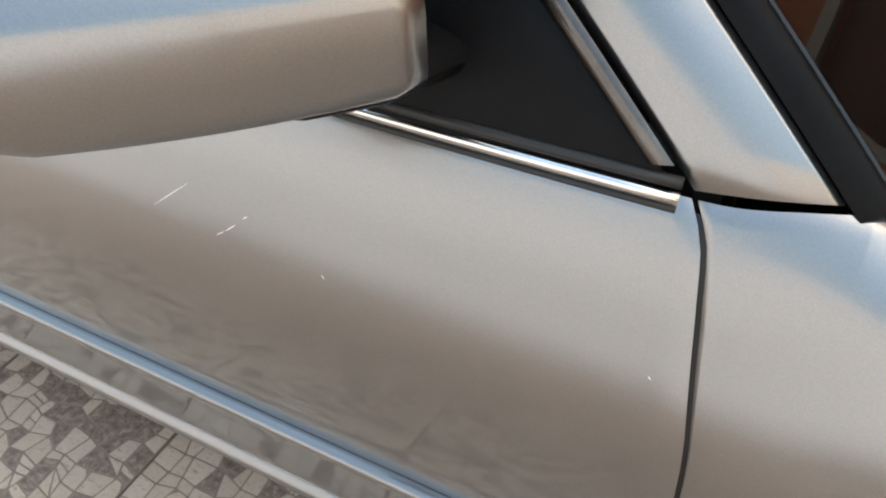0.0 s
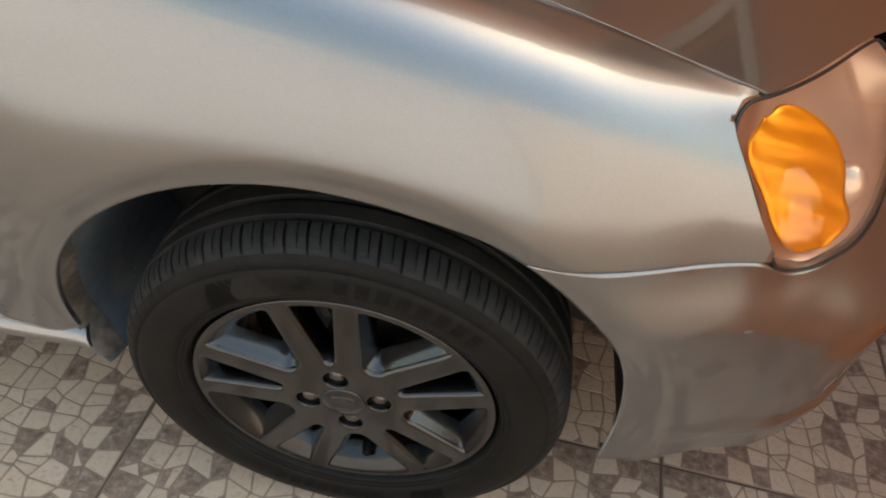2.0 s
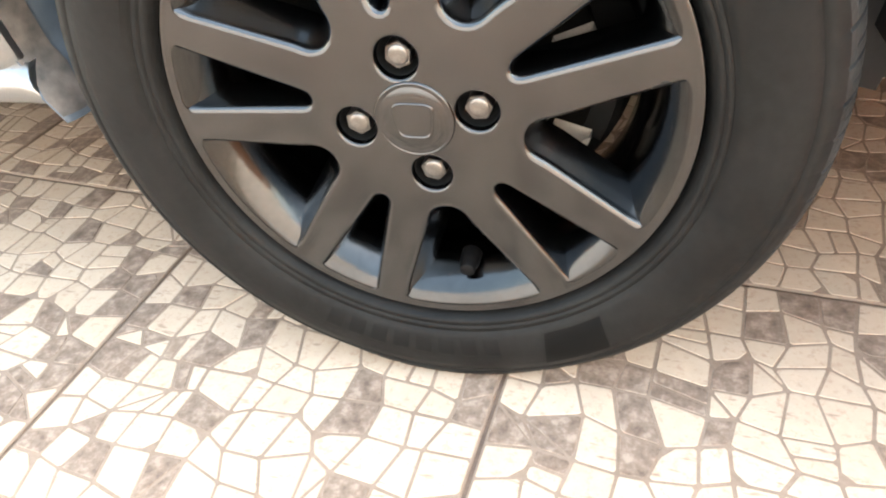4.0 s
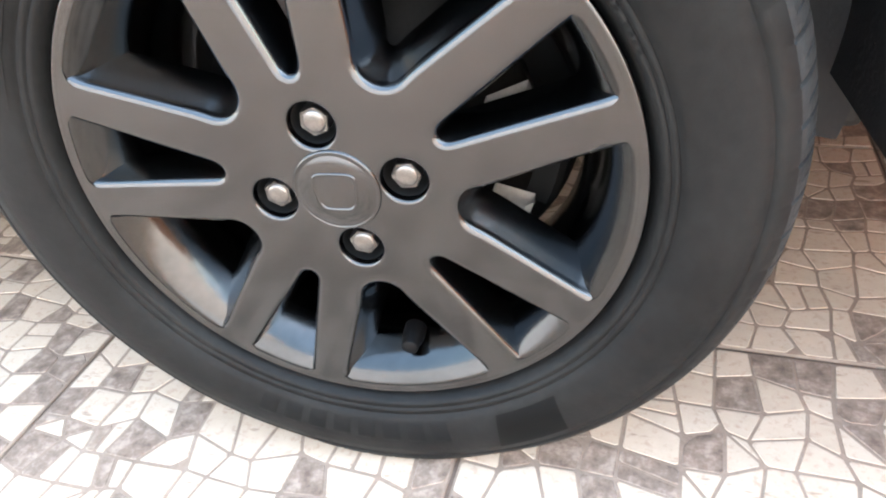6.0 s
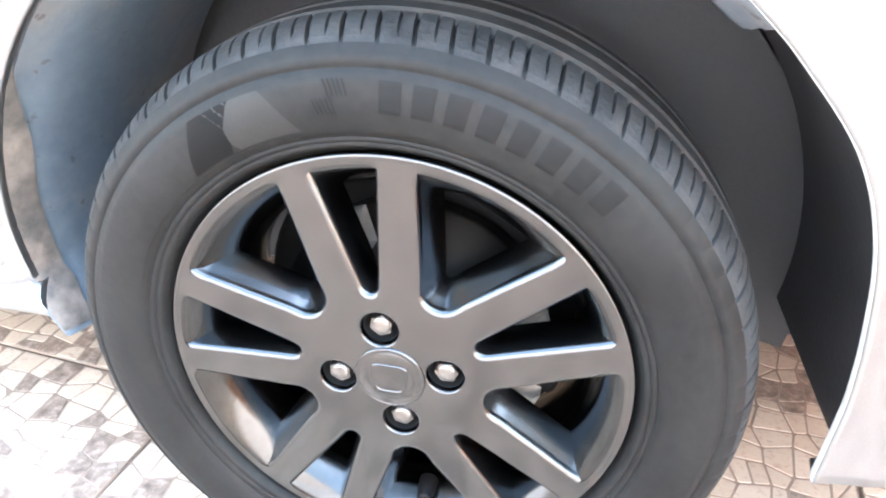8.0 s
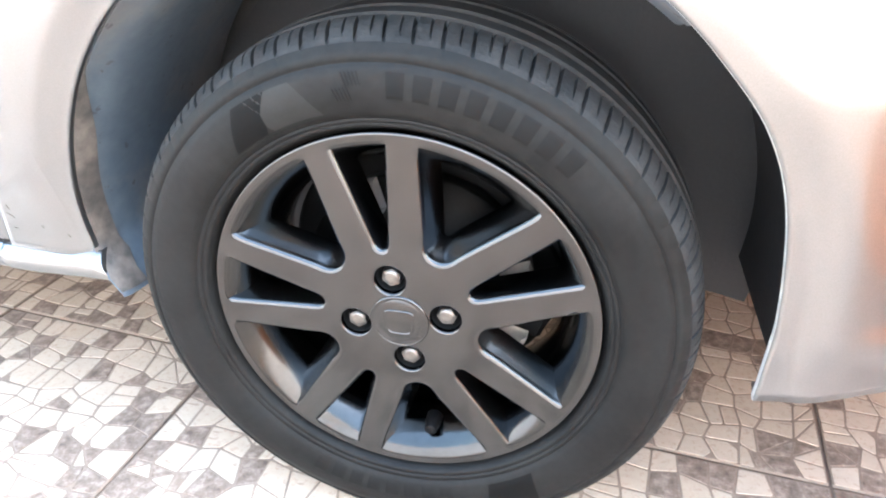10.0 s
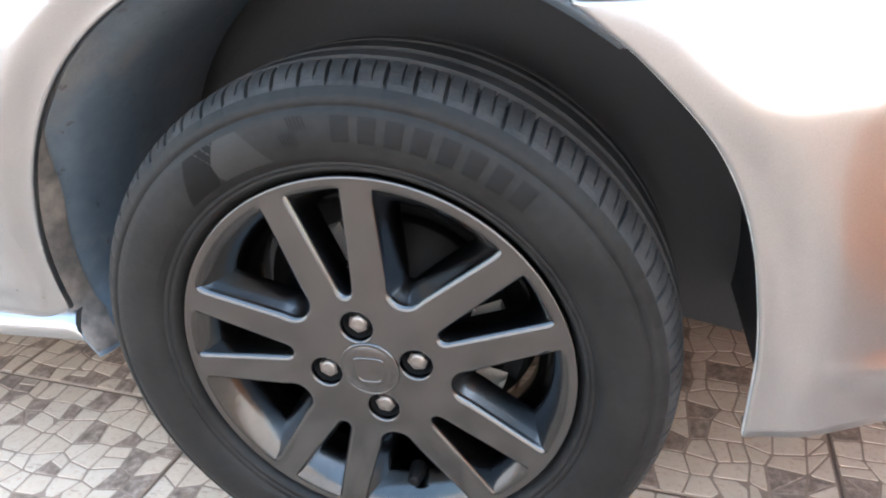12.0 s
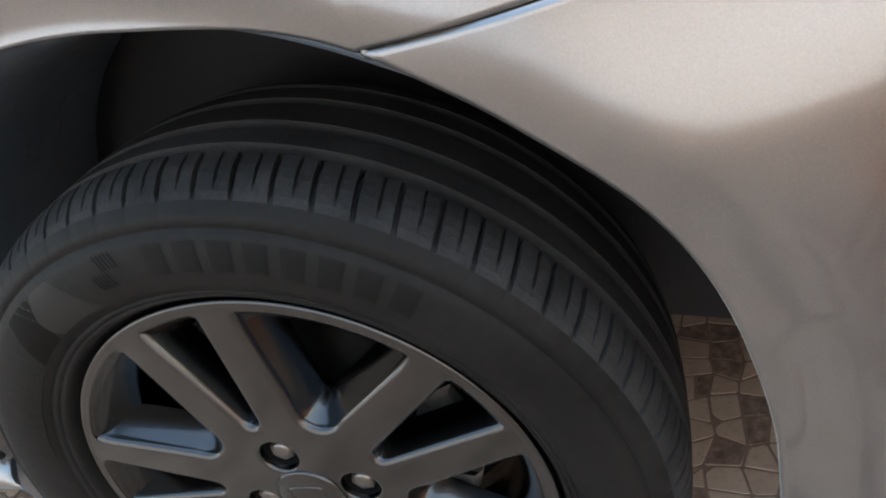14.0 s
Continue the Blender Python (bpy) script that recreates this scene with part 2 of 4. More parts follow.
def hermite(xs, ys):
    """A smooth curve through the points, as a function."""
    xs, ys = np.asarray(xs, float), np.asarray(ys, float)
    d = np.diff(ys) / np.diff(xs)
    m = np.concatenate([[d[0]], np.where(d[1:] * d[:-1] > 0, 2 * d[1:] * d[:-1] / (d[1:] + d[:-1] + 1e-12), 0), [d[-1]]])

    def f(q):
        q = np.clip(q, xs[0], xs[-1])
        i = np.clip(np.searchsorted(xs, q) - 1, 0, len(xs) - 2)
        h = xs[i + 1] - xs[i]
        s = (q - xs[i]) / h
        return (ys[i] * (1 + 2 * s) * (1 - s) ** 2 + m[i] * h * s * (1 - s) ** 2 + ys[i + 1] * s * s * (3 - 2 * s) + m[i + 1] * h * s * s * (s - 1))
    return f


def spline(pts, n):
    """n points, evenly spaced along a smooth line through pts."""
    p = np.asarray(pts, float)
    t = np.concatenate([[0], np.cumsum(np.linalg.norm(np.diff(p, axis=0), axis=1))])
    fs = [catmull(t, p[:, k]) for k in range(p.shape[1])]
    dense = np.stack([f(np.linspace(0, t[-1], 400)) for f in fs], 1)
    return even(dense, n)


def catmull(t, v):
    m = np.gradient(v, t)

    def f(q):
        i = np.clip(np.searchsorted(t, q) - 1, 0, len(t) - 2)
        h = t[i + 1] - t[i]
        s = (q - t[i]) / h
        return v[i] * (1 + 2 * s) * (1 - s) ** 2 + m[i] * h * s * (1 - s) ** 2 + v[i + 1] * s * s * (3 - 2 * s) + m[i + 1] * h * s * s * (s - 1)
    return f


def even(line, n):
    s = np.concatenate([[0], np.cumsum(np.linalg.norm(np.diff(line, axis=0), axis=1))])
    q = np.linspace(0, s[-1], n)
    return np.stack([np.interp(q, s, line[:, k]) for k in range(line.shape[1])], 1)


def sheet(rows, out=None, closed=False):
    """Verts and faces of a grid of points [n][m]; out: the way its faces look."""
    g = np.asarray(rows, float)
    n, m, _ = g.shape
    v = g.reshape(-1, 3)
    faces = []
    for i in range(n - 1 + (1 if closed else 0)):
        k = (i + 1) % n
        for j in range(m - 1):
            faces.append((i * m + j, i * m + j + 1, k * m + j + 1, k * m + j))
    if out is not None:
        a = g[n // 2, m // 2]
        nrm = np.cross(g[n // 2, min(m // 2 + 1, m - 1)] - a, g[min(n // 2 + 1, n - 1), m // 2] - a)
        if nrm @ np.asarray(out, float) < 0:
            faces = [f[::-1] for f in faces]
    return v, faces


def join(*pieces):
    v, f, k = [], [], 0
    for a, b in pieces:
        v.extend(map(tuple, np.asarray(a, float)))
        f.extend([tuple(i + k for i in q) for q in b])
        k += len(a)
    return v, f


def skin(ob, thick=0.004, crisp=True):
    s = ob.modifiers.new("thickness", "SOLIDIFY")
    s.thickness, s.offset = thick, -1
    if crisp:
        ob.modifiers.new("normals", "WEIGHTED_NORMAL").weight = 100
    return ob


def box_bm(x0, x1, y0, y1, z0, z1, bevel=0.0, segs=2):
    bm = bmesh.new()
    bmesh.ops.create_cube(bm, size=1, matrix=Matrix.LocRotScale(((x0 + x1) / 2, (y0 + y1) / 2, (z0 + z1) / 2), None, (x1 - x0, y1 - y0, z1 - z0)))
    if bevel:
        bmesh.ops.bevel(bm, geom=bm.edges[:], offset=bevel, segments=segs, affect="EDGES", profile=0.5)
    return bm


def tube(line, radius, sides=8, closed=False):
    """A round bar along a line of points."""
    p = np.asarray(line, float)
    n = len(p)
    rings = []
    for i in range(n):
        a, b = p[(i - 1) % n if closed else max(i - 1, 0)], p[(i + 1) % n if closed else min(i + 1, n - 1)]
        t = Vector(b - a).normalized()
        u = t.cross(Vector((0.13, 0.21, 0.97))).normalized()
        w = t.cross(u)
        rings.append([np.array(Vector(p[i]) + radius * (math.cos(k * 2 * math.pi / sides) * u + math.sin(k * 2 * math.pi / sides) * w)) for k in range(sides)])
    v = np.array(rings).reshape(-1, 3)
    f = []
    for i in range(n if closed else n - 1):
        j = (i + 1) % n
        for k in range(sides):
            q = (k + 1) % sides
            f.append((i * sides + k, i * sides + q, j * sides + q, j * sides + k))
    if not closed:
        f += [tuple(range(sides))[::-1], tuple((n - 1) * sides + k for k in range(sides))]
    return v, f


def lathe(profile, segs, a0=0.0, a1=2 * math.pi):
    """Turns (radius, depth) points round the wheel's axle, depth along +y."""
    full = abs(a1 - a0 - 2 * math.pi) < 1e-6
    n = segs if full else segs + 1
    rows = [[(r * math.cos(a0 + (a1 - a0) * i / segs), d, r * math.sin(a0 + (a1 - a0) * i / segs)) for r, d in profile] for i in range(n)]
    return sheet(rows, closed=full)


def smoothstep(a, b, q):
    s = np.clip((q - a) / (b - a), 0, 1)
    return s * s * (3 - 2 * s)


# ---- the yard ----
TILE, T_A, T_B, T_TURN = 0.457, 0.060, 0.196, radians(-3.0)
floor = part("floor", ([(-30, -30, -0.006), (30, -30, -0.006), (30, 30, -0.006), (-30, 30, -0.006)], [(0, 1, 2, 3)]), far_floor, smooth=False)
tagged(floor, "cream and brown mosaic-patterned floor tiles with dark joints", "floor", kind="structure")

# the house: a tall terracotta wall beyond the car and a low one ahead of it
WALL_X, WALL_Y, ROOF_Z, LOW_Z, YARD_Y = 1.05, 2.3, 8.7, 3.0, -2.4
WINDOWS = [(-1.9, -0.9, 1.1, 2.2), (0.1, 1.1, 1.1, 2.2), (-1.9, -0.9, 2.65, 3.55), (0.1, 1.1, 2.65, 3.55)]


def wall_with_openings(y0, y1, x0, x1, z0, z1, holes):
    bm = bmesh.new()
    xs = sorted({x0, x1, *[h[0] for h in holes], *[h[1] for h in holes]})
    for a, b in zip(xs, xs[1:]):
        inside = sorted([h for h in holes if h[0] <= a and b <= h[1]], key=lambda h: h[2])
        cuts = [z0] + [q for h in inside for q in (h[2], h[3])] + [z1]
        spans = list(zip(cuts[::2], cuts[1::2]))
        for c, d in spans:
            bmesh.ops.create_cube(bm, size=1, matrix=Matrix.LocRotScale(((a + b) / 2, (y0 + y1) / 2, (c + d) / 2), None, (b - a, y1 - y0, d - c)))
    bmesh.ops.remove_doubles(bm, verts=bm.verts[:], dist=1e-5)
    return bm


HATCH = (.72, 1.50, 1.32, 2.10)


def turned(bm):
    """From a wall along x to the same wall along y, ahead of the car."""
    for v in bm.verts:
        v.co = Vector((WALL_X + v.co.y, v.co.x, v.co.z))
    bmesh.ops.reverse_faces(bm, faces=bm.faces[:])
    return bm


front_wall = part("wall_front", turned(wall_with_openings(0, .15, .62, WALL_Y, -.006, LOW_Z, [HATCH])), terracotta, smooth=False)
low_wall = part("wall_low", turned(box_bm(-.05, .618, .004, .146, -.006, 1.25, .006)), terracotta, smooth=False)
parapet = part("wall_parapet", turned(box_bm(-.43, -.052, .002, .144, -.006, .58, .006)), terracotta, smooth=False)
tagged(parapet, "knee-high terracotta painted wall ahead of the car", "wall", kind="structure")
tagged(low_wall, "low terracotta painted wall ahead of the car", "wall", kind="structure")
tagged(front_wall, "terracotta painted wall ahead of the car", "wall", kind="structure")
hatch = part("window_5", turned(box_bm(HATCH[0] + .002, HATCH[1] - .002, .06, .10, HATCH[2] + .002, HATCH[3] - .002, .004)), brown_wood, smooth=False)
tagged(hatch, "brown wooden shutter window with a cream surround", "window", kind="structure")
for q0, q1, z0, z1 in ((HATCH[0] - .07, HATCH[0], HATCH[2] - .07, HATCH[3] + .07), (HATCH[1], HATCH[1] + .07, HATCH[2] - .07, HATCH[3] + .07), (HATCH[0], HATCH[1], HATCH[3], HATCH[3] + .07), (HATCH[0], HATCH[1], HATCH[2] - .07, HATCH[2])):
    part("frame", turned(box_bm(q0, q1, -.025, .02, z0, z1, .004)), cream_paint, hatch, smooth=False)
house_wall = part("wall_house", wall_with_openings(WALL_Y, WALL_Y + 0.15, -7, 9.0, -0.006, ROOF_Z, WINDOWS), terracotta, smooth=False)
tagged(house_wall, "terracotta painted house wall beyond the car", "wall", kind="structure")
for k, (a, b, c, d) in enumerate(WINDOWS):
    win = part("window_%d" % (k + 1), box_bm(a + 0.002, b - 0.002, WALL_Y + 0.05, WALL_Y + 0.10, c + 0.002, d - 0.002, 0.004), brown_wood, smooth=False)
    tagged(win, "brown wooden shutter window with a cream surround", "window", kind="structure")
    for s in ((a - 0.09, a, c - 0.09, d + 0.09), (b, b + 0.09, c - 0.09, d + 0.09), (a, b, d, d + 0.09), (a, b, c - 0.09, c)):
        part("frame", box_bm(s[0], s[1], WALL_Y - 0.025, WALL_Y + 0.02, s[2], s[3], 0.004), cream_paint, win, smooth=False)
yard_wall = part("wall_yard", box_bm(-9, 1.0, YARD_Y - 0.15, YARD_Y, -0.006, 2.25), cement, smooth=False)
tagged(yard_wall, "pale cement-rendered yard wall in sunlight", "wall", kind="structure")
annex_wall = part("wall_annex", box_bm(1.0, 7.0, YARD_Y - 0.15, YARD_Y + 0.02, -0.006, 2.5), white_paint, smooth=False)
tagged(annex_wall, "white painted two-storey wall in sunlight", "wall", kind="structure")
side_wall = part("wall_side", box_bm(-9.15, -9, YARD_Y - 0.15, WALL_Y + 0.15, -0.006, 2.3), white_paint, smooth=False)
tagged(side_wall, "white painted wall at the end of the yard", "wall", kind="structure")

# ---- the car: the side's shape ----
ARCH_Z, ARCH_R = 0.318, 0.378
MID_Y = 0.83
STATIONS = {
    -3.6: [(.20, .93), (.17, .92), (.14, .90), (.10, .84), (.07, .77), (.06, .68), (.06, .56), (.07, .44), (.08, .36), (.09, .30)],
    -1.6: [(.070, .955), (.060, .943), (.046, .925), (.016, .852), (-.008, .782), (-.020, .72), (-.025, .65), (-.019, .54), (.000, .40), (.018, .28)],
    -.49: [(.053, .925), (.045, .913), (.034, .897), (.010, .838), (-.011, .776), (-.020, .72), (-.025, .65), (-.019, .54), (.000, .40), (.019, .28)],
    -.415: [(.066, .930), (.054, .919), (.038, .900), (.011, .840), (-.012, .776), (-.024, .72), (-.029, .65), (-.022, .54), (-.001, .40), (.019, .28)],
    -.34: [(.113, .918), (.076, .913), (.042, .895), (.010, .845), (-.014, .776), (-.028, .72), (-.032, .65), (-.024, .54), (-.002, .40), (.018, .28)],
    -.15: [(.112, .889), (.066, .884), (.027, .866), (-.002, .820), (-.022, .760), (-.034, .70), (-.038, .64), (-.030, .54), (-.008, .40), (.015, .28)],
    .05: [(.109, .868), (.062, .862), (.021, .842), (-.008, .797), (-.027, .742), (-.037, .69), (-.040, .63), (-.030, .54), (-.008, .40), (.015, .28)],
    .20: [(.106, .838), (.065, .831), (.028, .811), (-.001, .771), (-.022, .718), (-.034, .66), (-.036, .60), (-.030, .54), (-.008, .40), (.015, .28)],
    .30: [(.104, .812), (.076, .803), (.046, .783), (.021, .750), (.001, .705), (-.011, .66), (-.015, .60), (-.01, .45), (.000, .35), (.015, .28)],
    .384: [(.103, .790), (.089, .782), (.070, .763), (.048, .735), (.029, .700), (.019, .66), (.012, .60), (.01, .45), (.005, .35), (.015, .28)],
    .46: [(.102, .775), (.094, .768), (.082, .752), (.065, .725), (.050, .695), (.038, .65), (.030, .60), (.02, .45), (.02, .35), (.02, .28)],
}
ST_X = sorted(STATIONS)
ST = [[hermite(ST_X, [STATIONS[q][k][c] for q in ST_X]) for c in (0, 1)] for k in range(10)]


# the arch opens a little wider towards its rear foot
arch_grow = hermite([0, 90, 120, 146, 160, 170, 180], [0, .0005, .003, .0045, .008, .011, .011])


def arch_r(a):
    return ARCH_R + float(arch_grow(math.degrees(a)))


def flare(q, z):
    r_here = arch_r(math.atan2(max(z - ARCH_Z, 0), q))
    d = math.hypot(q, z - ARCH_Z) - r_here
    if z < ARCH_Z:
        d = abs(q) - r_here
    if d > 0.15:
        return 0.0
    d = max(d, 0.0)
    return 0.006 * float(1 - smoothstep(0, 0.036, d)) - 0.0045 * float(smoothstep(0.0, 0.036, d) * (1 - smoothstep(0.036, 0.15, d)))


def section(q, top=9.0, low=0.0, n=30, swell=True):
    """Points of the car's side at x = q, from the top edge down, between the heights top and low."""
    line = spline([(float(a(q)), float(b(q))) for a, b in ST], 240)
    ends = [[np.interp(-h, -line[:, 1], line[:, 0]), h] for h in (top, low) if line[-1, 1] < h < line[0, 1]]
    inner = line[(line[:, 1] < top - 1e-4) & (line[:, 1] > low + 1e-4)]
    if top < line[0, 1]:
        inner = np.concatenate([[ends[0]], inner])
    if low > line[-1, 1]:
        inner = np.concatenate([inner, [ends[-1]]])
    line = even(inner, n)
    return [(q, y + (flare(q, z) if swell else 0.0), z) for y, z in line]


def side_y(q, z):
    line = spline([(float(a(q)), float(b(q))) for a, b in ST], 160)
    return float(np.interp(-z, -line[:, 1], line[:, 0]))


def mirrored(data):
    v, f = data
    return [(a, 2 * MID_Y - b, c) for a, b, c in v], [q[::-1] for q in f]


car = tagged(new("car"), "silver saloon car parked on a mosaic-tiled floor", "car")


def both_sides(name, data, material, label="", thick=0.004, smooth=True):
    near = part(name, data, material, car, label, smooth)
    far = part(name, mirrored(data), material, car, label, smooth)
    for o in (near, far):
        if thick:
            skin(o, thick)
    return near


# door edge: the line where door and fender meet
door_x = hermite([.28, .349, .40, .46, .577, .653, .702, .74, .772, .801, .8325, .870, .903, .925], [-.516, -.5008, -.489, -.4769, -.4557, -.4470, -.4460, -.4487, -.4527, -.4584, -.4651, -.4727, -.4806, -.4935])


# fender
REAR_A = np.linspace(math.pi, math.pi / 2, 60)
REAR_X, REAR_Z = [arch_r(a) * math.cos(a) for a in REAR_A], [ARCH_Z + arch_r(a) * math.sin(a) for a in REAR_A]


def arch_low(q):
    if q <= -0.400:
        return 0.308
    if q < REAR_X[0]:
        return 0.308 + (ARCH_Z - 0.308) * (q + 0.400) / (0.400 + REAR_X[0])
    if q < 0:
        return float(np.interp(q, REAR_X, REAR_Z))
    if q < 0.201:
        return ARCH_Z + math.sqrt(max(ARCH_R ** 2 - q * q, 0)) + .0095 * float(smoothstep(.08, .2, q))
    return 0.6495


lamp_edge = hermite([.345, .356, .362, .384, .412, .440], [.806, .780, .766, .732, .688, .649])


cols = sorted({*np.linspace(-.50, -.402, 14), -.400, -.397, -.394, -.391, *REAR_X[:-1:2], *np.linspace(0.01, .199, 22), .201, *np.linspace(.21, .35, 16), .355, .36, .3605, .365, .37, .38, .39, .40, .41, .42, .43, .437})
tip_low = hermite([.355, .360, .366, .376, .386], [.772, .781, .7895, .791, .790])


def lamp_cut(c):
    """Lower and upper height of the lamp's cut-out at x = c."""
    return float(lamp_edge(c)) + .006, min(float(tip_low(c)) - .002, float(ST[0][1](c)) - .0015)


def fender_row(c):
    low = arch_low(c)
    if c <= .36:
        pts = section(c, 9.0, .778, n=14) + section(c, .778, low, n=47)[1:]
    else:
        lo, hi = lamp_cut(c)
        lower = section(c, lo, low, n=46)
        pts = (section(c, 9.0, hi, n=14) if c <= .387 else [lower[0]] * 14) + lower
    q, y, z = pts[-1]
    pts = pts + [(q, y + 0.004, z - (0.001 if c < .2 else 0)), (q, y + 0.016, z + 0.001)]
    # the rear columns follow the door edge
    if c < -.44:
        s = (c + .50) / .06
        pts = [(float(door_x(z)) + .0018 + s * (-.44 - float(door_x(z)) - .0018), y, z) for q, y, z in pts]
    return pts


rows = [fender_row(c) for c in cols]
# even out the panel's depth behind the door edge and over the wheel
for c0, c1 in ((-.51, -.401), (-.24, .35)):
    k0, k1 = sum(c < c0 for c in cols), sum(c <= c1 for c in cols)
    plain = np.array(rows[k0:k1])
    for _ in range(6):
        span = plain[2:, :, 0] - plain[:-2, :, 0]
        at = (plain[1:-1, :, 0] - plain[:-2, :, 0]) / span
        plain[1:-1, :, 1] = .5 * plain[1:-1, :, 1] + .5 * (plain[:-2, :, 1] * (1 - at) + plain[2:, :, 1] * at)
    rows[k0:k1] = plain.tolist()
fender_v, fender_f = sheet(rows, (0, -1, 0.3))


def in_cut(face):
    p = fender_v[list(face)]
    c = float(p[:, 0].mean())
    if len(p) == 4 and np.linalg.norm(np.cross(p[2] - p[0], p[3] - p[1])) < 2e-8:
        return True
    return .3602 < c < .392 and (c > .387 or lamp_cut(c)[0] < lamp_cut(c)[1]) and p[:, 2].min() < sum(lamp_cut(c)) / 2 < p[:, 2].max()


fender = both_sides("fender", (fender_v, [f for f in fender_f if not in_cut(f)]), paint, "silver front wing with a flared wheel arch")

# sill below fender and door
sill_line = [(.021, .312), (.010, .304), (.004, .296), (.006, .284), (.016, .272), (.040, .262), (.075, .258)]
sill_prof = spline(sill_line, 14)
rows = [[(c, y + (0.05 * max(0, (-c - 2.6)) ** 2), z) for y, z in sill_prof] for c in (*np.linspace(-3.0, -.56, 20), -.524)]
both_sides("sill", sheet(rows, (0, -1, 0)), paint, "silver door sill")
rows = [[(c - .35 * (z - .285) * (1 - float(smoothstep(-.52, -.49, c))) + .45 * (.285 - z) * float(smoothstep(-.42, -.372, c)), y, z - 0.002 + 0.004 * smoothstep(-.5, -.385, c)) for y, z in sill_prof] for c in (-.520, -.505, -.48, -.44, -.41, -.385, -.371)]
rows += [[(x + .0005, y + (.050 - y) * .08, z) for x, y, z in rows[-1]], [(x + .0006, .050, z) for x, y, z in rows[-1]]]
both_sides("sill_end", sheet(rows, (0, -1, 0)), paint, "silver end of the sill behind the wheel")

# door
DOOR_X1 = -1.56
rows = []
for c in (*np.linspace(DOOR_X1, -.56, 34), -.548, -.535, -.52, -.505, -.49):
    pts = section(c, 9.0, 0.316, n=44, swell=False)
    s = smoothstep(-.56, -.49, c)
    if c > -.56:
        pts = [(-.56 + (float(door_x(z)) - .0018 + .56) * (c + .56) / .07, y, z) for q, y, z in pts]
    rows.append(pts)
door = both_sides("door", sheet(rows, (0, -1, 0.3)), paint, "silver front door")
# dark seal behind the door gap
gap = [(float(door_x(z)), side_y(-.48, z) + 0.007, z) for z in np.linspace(.30, .915, 50)]
both_sides("door_seal", sheet([[(q - 0.02, y, z) for q, y, z in gap], [(q + 0.02, y, z) for q, y, z in gap]], (0, -1, 0)), gasket, thick=0.003)
# moulding on the door
rows = []
for c in (DOOR_X1, -1.3, -1.1, -.9, -.75, -.62, -.56, -.53, -.51, -.50, -.493, -.489):
    t = float(smoothstep(-.488, -.53, c)) if c > -.53 else 1.0
    w = 0.002 + 0.015 * t
    zc = 0.544 - 0.002 * (1 - t)
    ring = []
    for a in np.linspace(-1, 1, 17):
        z = zc + w * a
        ring.append((c, side_y(c, z) - (0.0005 + 0.0135 * t * float(np.interp(a, [-1, -.85, -.5, -.1, .3, .6, .8, .93, 1], [0, .5, .78, .92, 1, .97, .80, .45, 0]))), z))
    rows.append(ring)
both_sides("side_moulding", sheet(rows, (0, -1, 0)), paint, "silver strip moulding along the door", thick=0.002)

# pale reflected glints, drawn as fine marks on the panels, and dark nicks in the paint
GLINTS_AND_NICKS = [(-.912, .815, -.872, .844, .0009, True), (-.8435, .808, -.836, .813, .0008, True), (-.834, .8143, -.824, .822, .0010, True), (-.816, .8296, -.8115, .8327, .0008, True), (-.740, .8055, -.7376, .8027, .0007, True), (-.489, .8176, -.4867, .8155, .0008, True),
             (-.487, .361, -.477, .3546, .0012, False), (-.411, .3393, -.4094, .3348, .0016, False), (-.440, .349, -.4377, .3466, .0012, False), (-.4867, .3393, -.4816, .3383, .0010, False), (-.481, .3725, -.4785, .3663, .0009, False)]
for x0, z0, x1, z1, wide, pale in GLINTS_AND_NICKS:
    nx, nz = -(z1 - z0), x1 - x0
    ln = math.hypot(nx, nz)
    rows = []
    for u in np.linspace(0, 1, 7):
        x, z, h = x0 + (x1 - x0) * u, z0 + (z1 - z0) * u, wide / 2 * (.25 + .75 * math.sin(math.pi * u))
        rows.append([(x + nx / ln * h * e, side_y(x + nx / ln * h * e, z + nz / ln * h * e) + (flare(x, z) if x > -.49 else 0) - .0006, z + nz / ln * h * e) for e in (-1, 0, 1)])
    skin(part("scratch", sheet(rows, (0, -1, 0)), glint_pale if pale else scratch_dark, door if x0 < -.485 and pale else fender, "pale painted glint" if pale else "dark nick"), .0004, False)

# rear doors and quarter: plain continuation
rows = [section(c, 9.0, 0.30, n=24, swell=False) for c in np.linspace(-3.7, DOOR_X1 - 0.004, 24)]
both_sides("rear_side", sheet(rows, (0, -1, 0.3)), paint)

# bumper: plan line and upright shape
plan = spline([(.20, -.022), (.30, -.012), (.366, .006), (.44, .029), (.512, .056), (.566, .072), (.609, .099), (.654, .138), (.698, .198), (.736, .275), (.772, .37), (.80, .50), (.820, .66), (.825, .83)], 120)
plan_t = np.gradient(plan, axis=0)
plan_n = np.stack([plan_t[:, 1], -plan_t[:, 0]], 1) / np.linalg.norm(plan_t, axis=1)[:, None]
off_rear = hermite([.25, .35, .45, .55, .62, .66], [.000, .006, .012, .015, .013, .010])
off_front = hermite([.25, .35, .45, .53, .565, .59, .62, .652], [.0, .004, .009, .013, .014, .012, .004, -.008])
arch_x = hermite([.25, .29, .33, .37, .41, .45, .49, .54, .60, .6465], [.3590, .3600, .3600, .3565, .3500, .3415, .3290, .3045, .2545, .2010])


